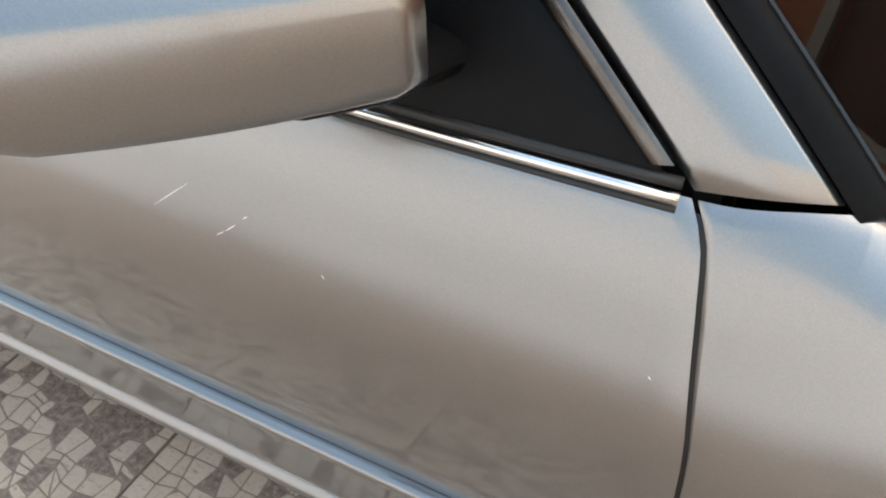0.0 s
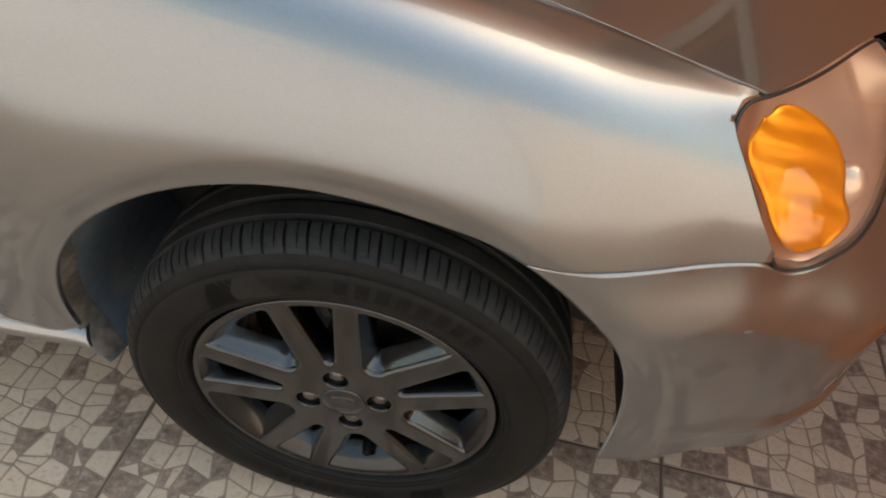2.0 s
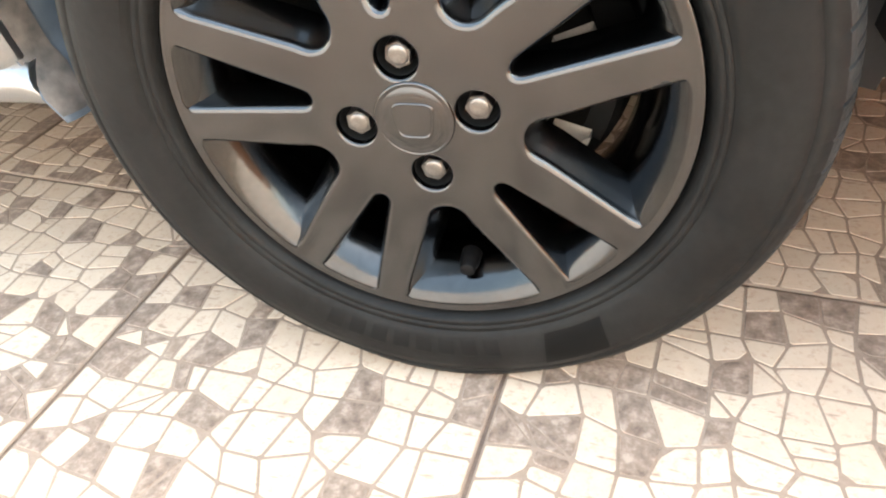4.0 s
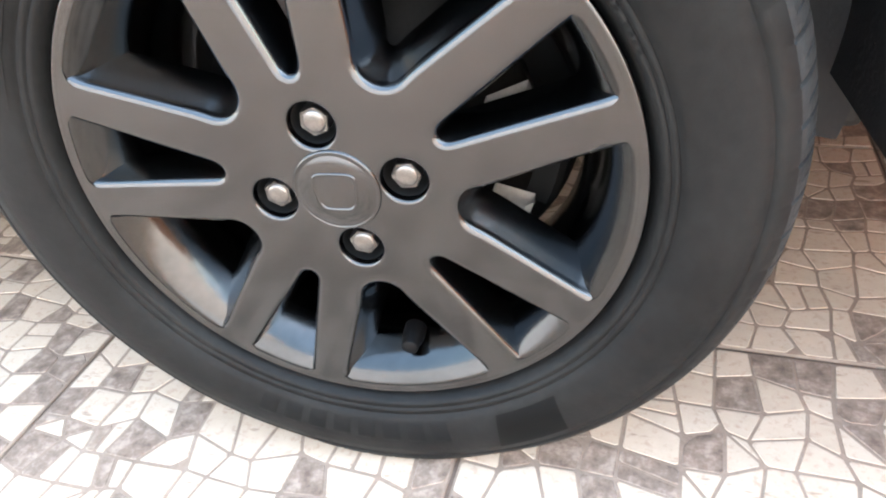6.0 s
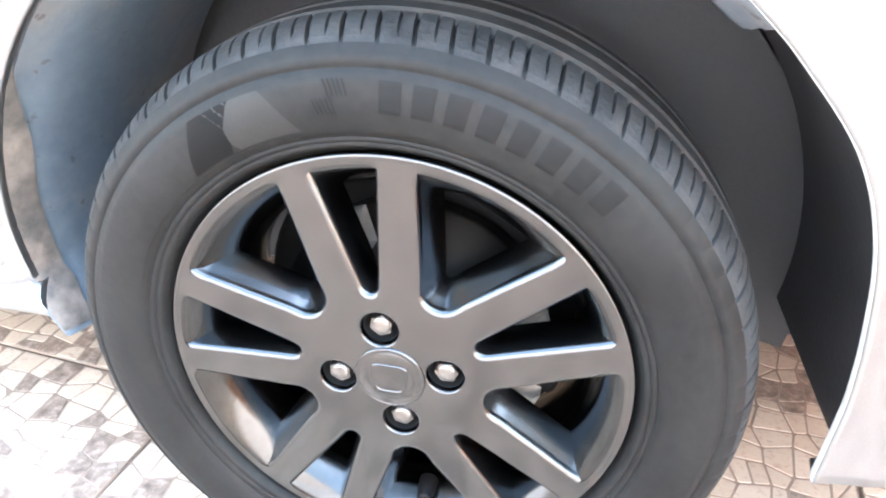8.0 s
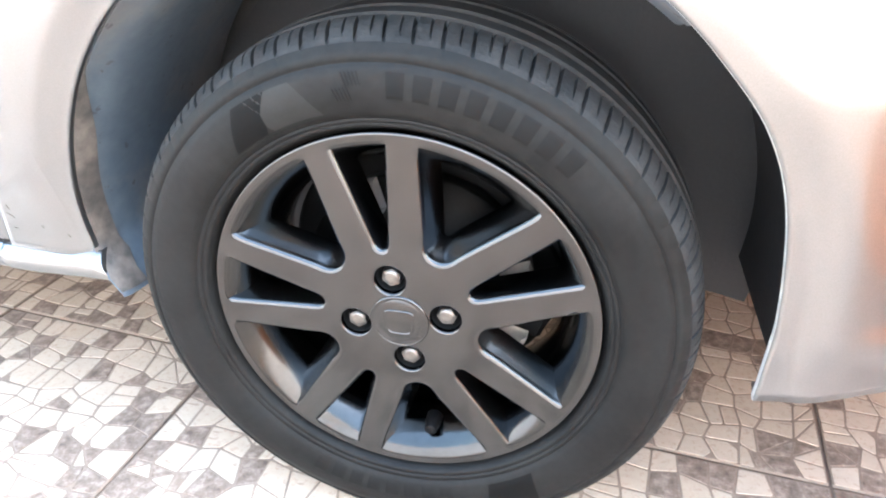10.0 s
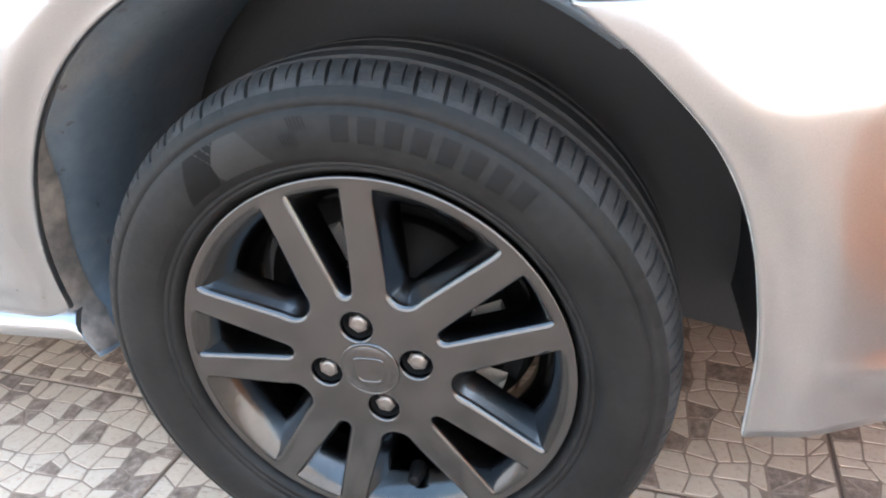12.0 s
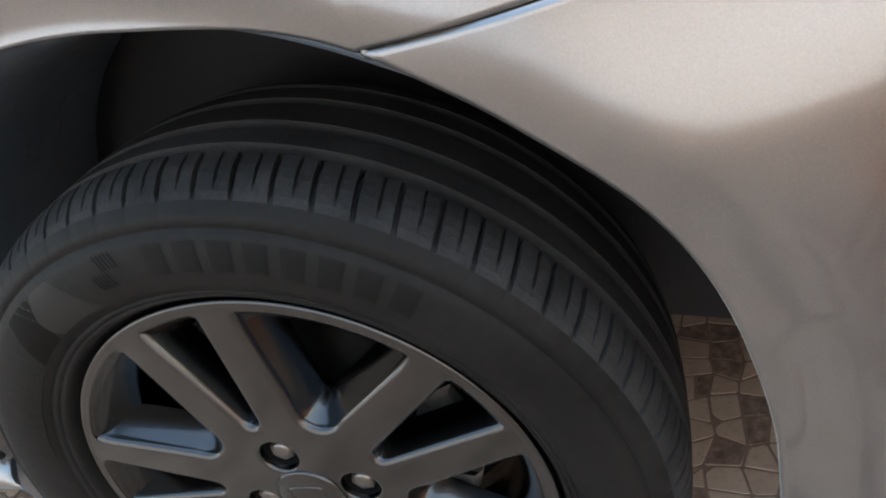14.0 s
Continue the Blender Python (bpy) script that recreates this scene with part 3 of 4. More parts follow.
# the bumper's top edge, by the plan's x: along the wing's seam, then round the foot of the lamp
FOOT_Q = [.20, .26, .32, .38, .41, .43, .4415, .452, .472, .493, .522, .560, .60, .64, .69, .755, .81, .825]
seam_side = [side_y(q, .648) + flare(q, .648) - .0004 for q in FOOT_Q[:6]]
foot_x = hermite(FOOT_Q, FOOT_Q[:8] + [.471, .490, .515, .548, .577, .601, .632, .665, .69, .70])
foot_y = hermite(FOOT_Q, seam_side + [.0345, .0410, .0525, .0600, .078, .110, .153, .203, .28, .40, .60, .83])
foot_z = hermite(FOOT_Q, [.6482] * 5 + [.6472, .6450, .6280, .6195, .6200, .6215, .6230, .6255, .628, .632, .636, .640, .640])


def bumper_point(q, z):
    i = float(np.interp(q, plan[:, 0], np.arange(len(plan))))
    k0 = min(int(i), len(plan) - 2)
    f = i - k0
    p, n = plan[k0] * (1 - f) + plan[k0 + 1] * f, plan_n[k0] * (1 - f) + plan_n[k0 + 1] * f
    k = float(smoothstep(.21, .44, q))
    shape = lambda h: (1 - k) * float(off_rear(h)) + k * float(off_front(h))
    o = shape(z) + .008 * math.exp(-((z - .325) / .012) ** 2) * float(smoothstep(.385, .52, q))
    x, y = p[0] + o * n[0], p[1] + o * n[1] + flare(q, z) * float(1 - smoothstep(.36, .50, q))
    crest = .562 - .035 * float(smoothstep(.42, .56, q))
    w = min(max((z - crest) / (float(foot_z(q)) - crest), 0), 1) ** 1.45
    return (x + (float(foot_x(q)) - x) * w, y + (float(foot_y(q)) - y) * w, z), n


rows, edge_line = [], []
for z in np.concatenate([np.linspace(.6465, .60, 12), np.linspace(.594, .262, 34)]):
    x0 = float(arch_x(z))
    row = []
    for u in np.concatenate([np.linspace(0, .6, 70), 1 - .39 * np.linspace(1, 0, 40) ** 1.6]):
        q = x0 + (.8249 - x0) * u
        h = z - (.6465 - float(foot_z(q))) * float(smoothstep(.56, .6465, z)) + (.010 * float(smoothstep(.37, .5, q)) - .009) * float(smoothstep(.30, .262, z))
        row.append(bumper_point(q, h)[0])
    row = np.array(row)
    for _ in range(14):
        row[1:-1] = .5 * row[1:-1] + .25 * (row[2:] + row[:-2])
    row = [tuple(p) for p in row]
    edge_line.append(row[0])
    rows.append(row + [(a, 2 * MID_Y - b, c) for a, b, c in row[-2::-1]])
back = [[(a - .002 * (a > .5), b + (.018 if b < MID_Y else -.018), c + .0005) for a, b, c in rows[0]]]
under = [[(a - .025 * (a > .5), b + (.022 if b < MID_Y else -.022), c + .004) for a, b, c in rows[-1]]]
bumper = skin(part("front_bumper", sheet(back + rows + under, (1, 0, 0)), paint, car, "silver front bumper with light scuffs"), 0.004, False)
# a small dark chip on the bumper's crest
chip = []
for r in (.0001, .55, 1.0):
    ring = []
    for k in range(15):
        a = 2 * math.pi * k / 14
        p = bumper_point(.4435 + .0050 * r * math.cos(a) * (1 + .25 * math.sin(3 * a)), .558 + .0032 * r * math.sin(a))[0]
        ring.append((p[0], p[1] - .0008 + .0006 * r, p[2]))
    chip.append(ring)
skin(part("paint_chip", sheet(chip, (0, -1, 0)), scratch_dark, bumper, "small dark chip"), .0004, False)
# worn edge of the bumper along the wheel arch
strip = [[(a + .001, b + .0005, c), (a - .0012, b + .003, c), (a - .0005, b + .012, c), (a + .004, b + .017, c)] for a, b, c in edge_line]
both_sides("bumper_edge", sheet(strip, (-1, 0, 0)), scuffed, "scuffed pale edge of the bumper at the wheel arch", thick=0.002)

# hood
hood_zx = hermite([-.36, -.26, -.12, 0, .1, .2, .3, .384,   .55, .61, .66, .72], [.921, .906, .886, .877, .861, .838, .812, .790, .737, .717, .697, .660])
hood_front = hermite([.100, .105, .18, .329, .40, .477, .628, .83], [.380, .386, .450, .555, .610, .652, .690, .715])
hood_rear = hermite([.100, .159, .277, .5, .83], [-.336, -.285, -.240, -.20, -.18])


def hood_z(q, y):
    w = (MID_Y - y) / (MID_Y - .105)
    return float(hood_zx(q)) + .040 * (1 - w * w)


ys = [.1075, .1085] + [.1075 + (.83 - .1075) * s ** 1.25 for s in np.linspace(0, 1, 34)[1:]]
ys = ys + [2 * MID_Y - y for y in ys[-2::-1]]
rows = []
for y in ys:
    yy = min(y, 2 * MID_Y - y)
    row = []
    for q in np.linspace(float(hood_rear(yy)), float(hood_front(yy)), 44):
        shift = (float(ST[0][0](min(q, .38))) + .0014 - .1075) * (1 - float(smoothstep(0, .10, yy - .1075)))
        row.append((q, y + (shift if y < MID_Y else -shift), hood_z(q, yy)))
    rows.append(row)
skin(part("hood", sheet(rows, (0, 0, 1)), paint, car, "silver bonnet"), 0.005)
# dark channel under the bonnet seam
seam = [(q, .1055, float(hood_zx(q)) - .010) for q in np.linspace(-.34, .340, 40)]
both_sides("bonnet_seal", sheet([[(q, y - .02, z) for q, y, z in seam], [(q, y + .02, z) for q, y, z in seam]], (0, 0, 1)), gasket, thick=0.003)
# dark panel behind the fender-bumper seam and round the lamp
both_sides("seam_seal", sheet([[(q, side_y(q, .648) + .012, z) for z in (.63, .67)] for q in np.linspace(.25, .425, 12)], (0, -1, 0)), gasket, thick=0.003)

# headlamp
low_edge = spline([(.4415, .0365, .6460), (.452, .0430, .6290), (.471, .0545, .6207), (.490, .062, .6212), (.515, .080, .6227), (.548, .112, .6242), (.577, .155, .6267), (.601, .205, .629), (.632, .282, .633), (.652, .345, .635)], 26)
top_edge = np.array([(q, y, hood_z(q, y) - .004) for y, q in ((y, float(hood_front(y)) + .004) for y in np.linspace(.105, .345, 26))])
left_bow = spline([(.386, .101, .786), (.366, .084, .785), (.362, .070, .766), (.386, .058, .732), (.413, .047, .688), (.4415, .038, .6445)], 18)
lens_rows = []
for i in range(26):
    a, b = top_edge[i], low_edge[i]
    row = []
    for j in range(18):
        s = j / 17
        base = a + (b - a) * s
        bow = left_bow[j] - (left_bow[0] + (left_bow[-1] - left_bow[0]) * s)
        bulge = math.sin(math.pi * s) * np.array([.014, -.016, .010]) * min(1, i / 8)
        row.append(base + bow * (1 - i / 25) ** 6 + bulge)
    lens_rows.append(row)
lens_rows = np.array(lens_rows)
back_deep = np.array([[[(.16 + .84 * math.sin(math.pi * j / 17) ** .6 * min(1, i / 4) * min(1, (25 - i) / 5))] for j in range(18)] for i in range(26)])
headlight = part("headlight", sheet(lens_rows + back_deep * np.array([-.040, .055, -.006]), (1, -1, 0.5)), reflector, car, "headlamp with an amber turn signal behind clear plastic")
skin(headlight, 0.003)
lamp_glass = part("lens", sheet(lens_rows, (1, -1, 0.5)), lens_glass, headlight, "clear plastic lens")
lamp_glass.visible_shadow = False
skin(lamp_glass, 0.002)
loop = np.concatenate([top_edge, lens_rows[-1][1:-1], low_edge[::-1], left_bow[::-1][1:-1]])
loop = even(np.concatenate([loop, loop[:1]]), 141)[:-1]
for _ in range(3):
    loop = .5 * loop + .25 * (np.roll(loop, 1, 0) + np.roll(loop, -1, 0))
part("gasket", tube(loop, 0.0021, 10, True), gasket, headlight, "black rubber surround")
# amber turn signal: ridged shell just behind the lens
am_left = spline([(.398, .091, .766), (.390, .077, .750), (.420, .0655, .70), (.461, .0575, .648), (.480, .065, .635)], 40)
am_right = spline([(.405, .103, .769), (.415, .110, .773), (.455, .126, .759), (.498, .129, .722), (.509, .123, .703), (.515, .114, .684), (.531, .104, .655), (.512, .082, .635)], 40)
amber_rows = []
for i in range(40):
    row = []
    for j in range(17):
        w, u = j / 16, i / 39
        fold = abs(((am_left[i] * (1 - w) + am_right[i] * w)[2] + .045 * w) / .034 % 1 - .5) * 2
        deep = .006 - .004 * math.sin(math.pi * w) * math.sin(math.pi * u) + .0045 * fold * math.sin(math.pi * w) ** .5 * max(math.sin(math.pi * u), 0) ** .35
        row.append(am_left[i] * (1 - w) + am_right[i] * w + deep * np.array([-.62, .75, -.12]))
    amber_rows.append(row)
skin(part("turn_signal", sheet(amber_rows, (1, -1, 0.5)), amber, headlight, "ridged amber turn signal"), 0.003)
bulb = bmesh.new()
bmesh.ops.create_uvsphere(bulb, u_segments=20, v_segments=12, radius=0.026, matrix=Matrix.LocRotScale(Vector((.522, .150, .668)), None, (.85, .85, 1.2)))
part("projector", bulb, reflector, headlight, "round reflector")
part("headlight", mirrored(sheet(lens_rows, (1, -1, 0.5))), reflector, car)
# grille between the lamps
rows = [[(.70 - .05 * (abs(y - MID_Y) / .5) ** 2, y, z) for z in np.linspace(.62, .69, 6)] for y in np.linspace(.36, 1.30, 20)]
skin(part("grille", sheet(rows, (1, 0, 0)), black_plastic, car), 0.004)

# windscreen, pillars, roof
PB, PF = Vector((-.493, .054, .928)), Vector((-.415, .066, .931))
P_DIR = Vector((-1.12, .42, 1.0))
RISE = 0.48


def pillar_point(base, s):
    p = base + P_DIR * (RISE * s)
    return Vector((p.x - .05 * s * s, p.y + .02 * s * s, p.z - .02 * s * s))


rows = []
for s in np.linspace(.004, 1, 24):
    a, b = pillar_point(PB, s), pillar_point(PF + Vector((.0, .004, 0)), s)
    out = Vector((.25, -1, .35)).normalized()
    row = []
    for w in np.linspace(0, 1, 13):
        row.append(tuple(a.lerp(b, w) + out * ((.004 + .004 * min(1, s / .15)) * math.sin(math.pi * w))))
    rows.append(row)
both_sides("windscreen_pillar", sheet(rows, (0.2, -1, 0.3)), paint, "silver windscreen pillar", thick=0.012)
seal_line = [pillar_point(PF, s) + Vector((.012, .012, -.003)) for s in np.linspace(-.01, 1, 24)]
rows = [[tuple(p + Vector((-.010, -.010, .004))), tuple(p + Vector((.006, -.002, .010))), tuple(p + Vector((.012, .010, .005))), tuple(p + Vector((.015, .015, -.002)))] for p in seal_line]
both_sides("windscreen_seal", sheet(rows, (0.3, -0.6, 0.6)), black_plastic, "black rubber windscreen seal", thick=0.006)
chrome_line = [pillar_point(PB, s) + Vector((-.004, -.003, .001)) for s in np.linspace(0.03, 1, 20)]
rows = [[tuple(p + Vector((-.012, -.002, -.003))), tuple(p + Vector((-.006, -.007, .001))), tuple(p + Vector((.004, -.005, .002)))] for p in chrome_line]
both_sides("pillar_moulding", sheet(rows, (0, -1, 0.3)), dark_trim, "narrow dark moulding along the window", thick=0.004)
# windscreen: curved sheet between the pillars
rows = []
for s in np.linspace(-.02, 1, 20):
    p = pillar_point(PF, s)
    row = []
    for w in np.linspace(0, 1, 24):
        y = p.y + .018 + (2 * (MID_Y - p.y - .018)) * w
        row.append((p.x + .018 + .20 * (1 - (2 * w - 1) ** 2), y, p.z + .010 + .02 * (1 - (2 * w - 1) ** 2)))
    rows.append(row)
screen = skin(part("windscreen", sheet(rows, (1, 0, 1)), glass, car, "windscreen glass, dark inside"), 0.005)
screen.visible_shadow = False
# black cowl between windscreen and bonnet
rows = []
for y in np.linspace(.070, 1.59, 40):
    yy = min(y, 2 * MID_Y - y)
    front = float(hood_rear(max(yy, .1))) if yy > .1 else -.336 - (.1 - yy) * 2.4
    zf = hood_z(front, max(yy, .105)) - .006
    w = (MID_Y - yy) / (MID_Y - .07)
    rear = -.405 + .20 * (1 - w * w) - .02
    rows.append([(front + .012, y, zf - .004), (front - .006, y, zf + .001), ((front + rear) / 2, y, zf - .008), (rear, y, zf + .004 + .02 * (1 - w * w))])
skin(part("cowl", sheet(rows, (0, 0, 1)), black_plastic, car, "black plastic cowl below the windscreen"), 0.004)
# door window: black corner panel, glass, bright strip at its foot
sail_top = pillar_point(PB, .62)
bm = bmesh.new()
vs = [bm.verts.new(p) for p in ((-.506, .0555, .929), (-.712, .054, .930), (-.712, .112, 1.075), tuple(pillar_point(PB, .38) + Vector((-.022, 0, -.004))))]
bm.faces.new(vs)
bmesh.ops.subdivide_edges(bm, edges=bm.edges[:], cuts=3, use_grid_fill=True)
both = part("mirror_panel", bm, black_plastic, car, "black corner panel behind the mirror")
skin(both, 0.006)
rows = [[(q, .052 + (z - .928) * .40, z) for z in np.linspace(.928, 1.34, 8)] for q in np.linspace(-1.55, -.714, 12)]
both_sides("door_window", sheet(rows, (0, -1, 0.3)), glass, "dark door glass", thick=0.004)
for dz, r, m_, nm, lb in ((-.004, .0045, chrome, "belt_moulding", "bright strip at the foot of the window"), (.006, .004, gasket, "window_seal", "black rubber window seal"), (-.0125, .0035, gasket, "belt_seal", "black rubber strip under the bright one")):
    line = [(q, float(ST[0][0](q)) - .003 + .3 * max(dz, 0), float(ST[0][1](q)) + dz + .004) for q in np.linspace(DOOR_X1, -.502, 30)]
    part(nm, tube(line, r, 8), m_, car, lb)
# roof and rear glass, plain
ridge = [(-1.06, 1.405), (-1.25, 1.435), (-1.6, 1.45), (-2.0, 1.435), (-2.35, 1.38), (-2.75, 1.20), (-3.05, 1.02), (-3.7, .96)]
rows = []
for q, z in spline(ridge, 24):
    half = float(np.interp(q, [-3.7, -2.6, -1.06], [.60, .56, .56]))
    rows.append([(q, MID_Y + half * w, z - .05 * abs(w) ** 3) for w in np.linspace(-1, 1, 16)])
skin(part("roof", sheet(rows, (0, 0, 1)), paint, car, "silver roof"), 0.005)
rows = [[(q, .075 + w * .20, .955 + w * (float(np.interp(q, [-3.7, -3.05, -2.75, -2.35, -1.56], [.95, 1.0, 1.17, 1.33, 1.38])) - .955)) for w in np.linspace(0, 1, 6)] for q in np.linspace(-3.7, -1.56, 16)]
both_sides("rear_window", sheet(rows, (0, -1, 0.3)), glass, thick=0.004)
# dark inner body: cabin, engine bay and floor pan
part("cabin", box_bm(-3.5, -.75, .14, 1.52, .24, .90, .02), interior, car, "dark cabin and dashboard", smooth=False)
part("dashboard", box_bm(-.80, -.47, .16, 1.50, .60, .90, .03), interior, car, smooth=False)
part("engine_bay", box_bm(-.47, .62, .34, 1.32, .24, .70, .02), interior, car, smooth=False)
both_sides("inner_wing", sheet([[(q, y, z) for y, z in ((.30, .70), (.16, .74), (.10, .76))] for q in np.linspace(-.46, .36, 8)], (0, 0, 1)), interior, thick=0.004)

for x0, x1, y0, z0, z1 in ((-3.4, -.43, .20, .175, .25), (-.43, .43, .34, .175, .26)):
    part("underbody", box_bm(x0, x1, y0, 2 * MID_Y - y0, z0, z1, .01), interior, car, smooth=False)
# unseen tray added under the nose to keep light off the floor, a little inside the bumper's outline
half = [tuple(p - .11 * n) for p, n in zip(plan, plan_n) if p[0] > .48]
rim_line = half + [(a, 2 * MID_Y - b) for a, b in half[-2::-1]]
n_rim = len(rim_line)
tray_v = [(a, b, z) for z in (.190, .258) for a, b in rim_line]
tray_f = [tuple(range(n_rim)), tuple(range(2 * n_rim - 1, n_rim - 1, -1))] + [(k, n_rim + k, n_rim + (k + 1) % n_rim, (k + 1) % n_rim) for k in range(n_rim)]
part("nose_light_block", (tray_v, tray_f), interior, car, smooth=False)

# mirror
m_in, m_out = Vector((-.630, -.010, 1.0)), Vector((-.800, -.158, 1.003))
axis = (m_out - m_in).normalized()
back = Vector((axis.y, -axis.x, 0)).normalized()
if back.x > 0:
    back = -back
rings = []
for s in np.linspace(0, 1, 15):
    c = m_in.lerp(m_out, s)
    end = min(1, (1 - s) / .12) ** .5 if s > .88 else (min(1, (s + .02) / .05) ** .5 if s < .05 else 1)
    bot, topz = .990 - .006 * math.sin(math.pi * s) + .004 * s, 1.066 + .006 * s
    hz, cz, dep = (topz - bot) / 2 * (.35 + .65 * end), (topz + bot) / 2, .105 * (.4 + .6 * end)
    ring = []
    for k in range(28):
        a = 2 * math.pi * k / 28
        ca, sa = math.cos(a), math.sin(a)
        u = abs(ca) ** .45 * (1 if ca > 0 else -1)
        w = abs(sa) ** .45 * (1 if sa > 0 else -1)
        d = dep * (.5 + .5 * u)
        lean = -.004 * (w + 1) / 2
        p = Vector((c.x, c.y, cz + hz * w * (1 + (.5 if w > 0 else -.10) * (.5 + .5 * u)))) + back * (d + lean)
        ring.append(tuple(p))
    rings.append(ring + [ring[0]])
body_v, body_f = sheet(rings)
n_r = len(rings[0])
body_f = list(body_f) + [tuple(range(n_r - 1)), tuple((len(rings) - 1) * n_r + k for k in range(n_r - 1))[::-1]]
bm = bmesh.new()
me_tmp = bpy.data.meshes.new("tmp")
me_tmp.from_pydata([tuple(map(float, v)) for v in body_v], [], body_f)
bm.from_mesh(me_tmp)
bmesh.ops.remove_doubles(bm, verts=bm.verts[:], dist=1e-5)
bmesh.ops.recalc_face_normals(bm, faces=bm.faces[:])
door_mirror = part("door_mirror", bm, paint, car, "silver door mirror housing")
foot = [(Vector((-.728, -.062, .994)), .002), (Vector((-.705, -.040, .990)), .007), (Vector((-.690, .000, .984)), .013), (Vector((-.684, .045, .978)), .018), (Vector((-.680, .07, .974)), .020)]
rows = []
for p, r in foot:
    rows.append([(p.x + .036 * math.cos(a) * (r / .020) ** .5, p.y, p.z + r * math.sin(a)) for a in np.linspace(0, 2 * math.pi, 17)])
part("mirror_foot", sheet(rows, None), black_plastic, door_mirror, "black plastic mirror foot")

# ---- wheel arch liner ----
def liner_row(a):
    q, z = (ARCH_R + .008) * math.cos(a), ARCH_Z + (ARCH_R + .008) * math.sin(a)
    y0 = side_y(max(min(q, .44), -.45), max(z, .3)) + .016
    return [(q * (1 - .02 * s), y0 + (.30 - y0) * s, z - .010 * s) for s in (0, .1, .25, .5, .75, 1)]


both_sides("inner_panel", sheet([[(ARCH_R * 1.03 * r * math.cos(a), .30, ARCH_Z - .05 + ARCH_R * 1.03 * r * math.sin(a)) for a in np.linspace(math.radians(-12), math.radians(192), 30)] for r in (.35, .7, 1.04)], (0, -1, 0)), shaded_liner, thick=0.003)
# liner from the wing's edge inwards, down to the splash shield behind the tyre
flap_line = [((arch_r(a) + .003) * math.cos(a), ARCH_Z + (arch_r(a) + .003) * math.sin(a)) for a in np.linspace(radians(51), math.pi, 66)] + [(-.379, .304), (-.366, .286), (-.354, .268), (-.350, .262)]


def flap_rows(line, steps):
    rows = []
    for n, (x, z) in enumerate(line):
        y0 = side_y(max(x, -.42), max(z, .30)) + .006 - .016 * float(smoothstep(.312, .29, z))
        r = math.hypot(x, z - ARCH_Z)
        rows.append([(x * (1 - d / r), y0 + y, z - (z - ARCH_Z) * d / r * (1 if z > ARCH_Z else 0)) for d, y in steps(n / (len(line) - 1))])
    return rows


both_sides("wheel_arch_liner", sheet(flap_rows(flap_line, lambda u: [(-.003, 0), (.001, .006), (.004, .016), (.006, .030), (.010, .040), (.014, .060), (.018, .11), (.016, .17), (.008, .24), (.004, .30)]), (1, -0.3, 0)), sheen_liner, "dark plastic wheel arch liner with dust and painted sky sheen", thick=0.003)


def mud_steps(u):
    k = .15 + .85 * float(smoothstep(0, .45, u))
    return [(-.0012, .0005), (.0024 * k, .006 * k), (.0055 * k + .001, .016 * k), (.0078 * k + .001, .028 * k), (.0095 * k + .0015, .034 * k)]


both_sides("liner_edge", sheet(flap_rows(flap_line[44:-1], mud_steps), (1, -0.5, 0)), mud_plastic, "mud-stained edge of the wheel arch liner", thick=0.001)
both_sides("wheel_arch_liner", sheet([liner_row(a) for a in np.linspace(radians(-8), radians(52), 21)], (-1, 0, 0)), shaded_liner, "front half of the wheel arch liner, shade in its colour", thick=0.003)

# ---- wheel, turned about its own centre; outward is -y ----
HUB_Z, STEER = 0.2972, radians(2.3)
FACE = -0.005
PHI, W_BIG, W_NARROW, RING = 28.1, 18.5, 7.5, .2000


def window_loop(mid, half_out, big):
    """A rounded window between spokes, as (angle, radius) turned into x, z."""
    r_out, r_in = .1935, (.086 if big else .085)
    half_in = 0.0175 if big else 0.006
    m = radians(mid)
    h = radians(half_out)
    pts = []
    for a in np.linspace(-h, h, 15):
        pts.append((r_out * math.cos(a), r_out * math.sin(a)))
    # sides run in to a rounded end
    cx = r_in + half_in
    for a in np.linspace(math.pi / 2 + 0.1, 1.5 * math.pi - 0.1, 17):
        pts.append((cx + half_in * math.cos(a), half_in * math.sin(a)))
    pts = np.array(pts)
    closed_line = np.concatenate([pts, pts[:1]])
    fine = even(closed_line, 97)[:-1]
    # soften the corners
    for _ in range(2):
        fine = 0.5 * fine + 0.25 * (np.roll(fine, 1, 0) + np.roll(fine, -1, 0))
    c, s = math.cos(m), math.sin(m)
    return np.stack([fine[:, 0] * c - fine[:, 1] * s, fine[:, 0] * s + fine[:, 1] * c], 1)


def offset_loop(loop, d):
    t = np.roll(loop, -1, 0) - np.roll(loop, 1, 0)
    n = np.stack([t[:, 1], -t[:, 0]], 1) / (np.linalg.norm(t, axis=1)[:, None] + 1e-9)
    area = 0.5 * np.sum(loop[:, 0] * np.roll(loop[:, 1], -1) - loop[:, 1] * np.roll(loop[:, 0], -1))
    return loop + d * n * (1 if area > 0 else -1)


def face_depth(x, z):
    """The wheel face: slightly dished hub, spokes that fall back towards the rim."""
    r = math.hypot(x, z)
    return FACE - .0015 + .0015 * r / .2


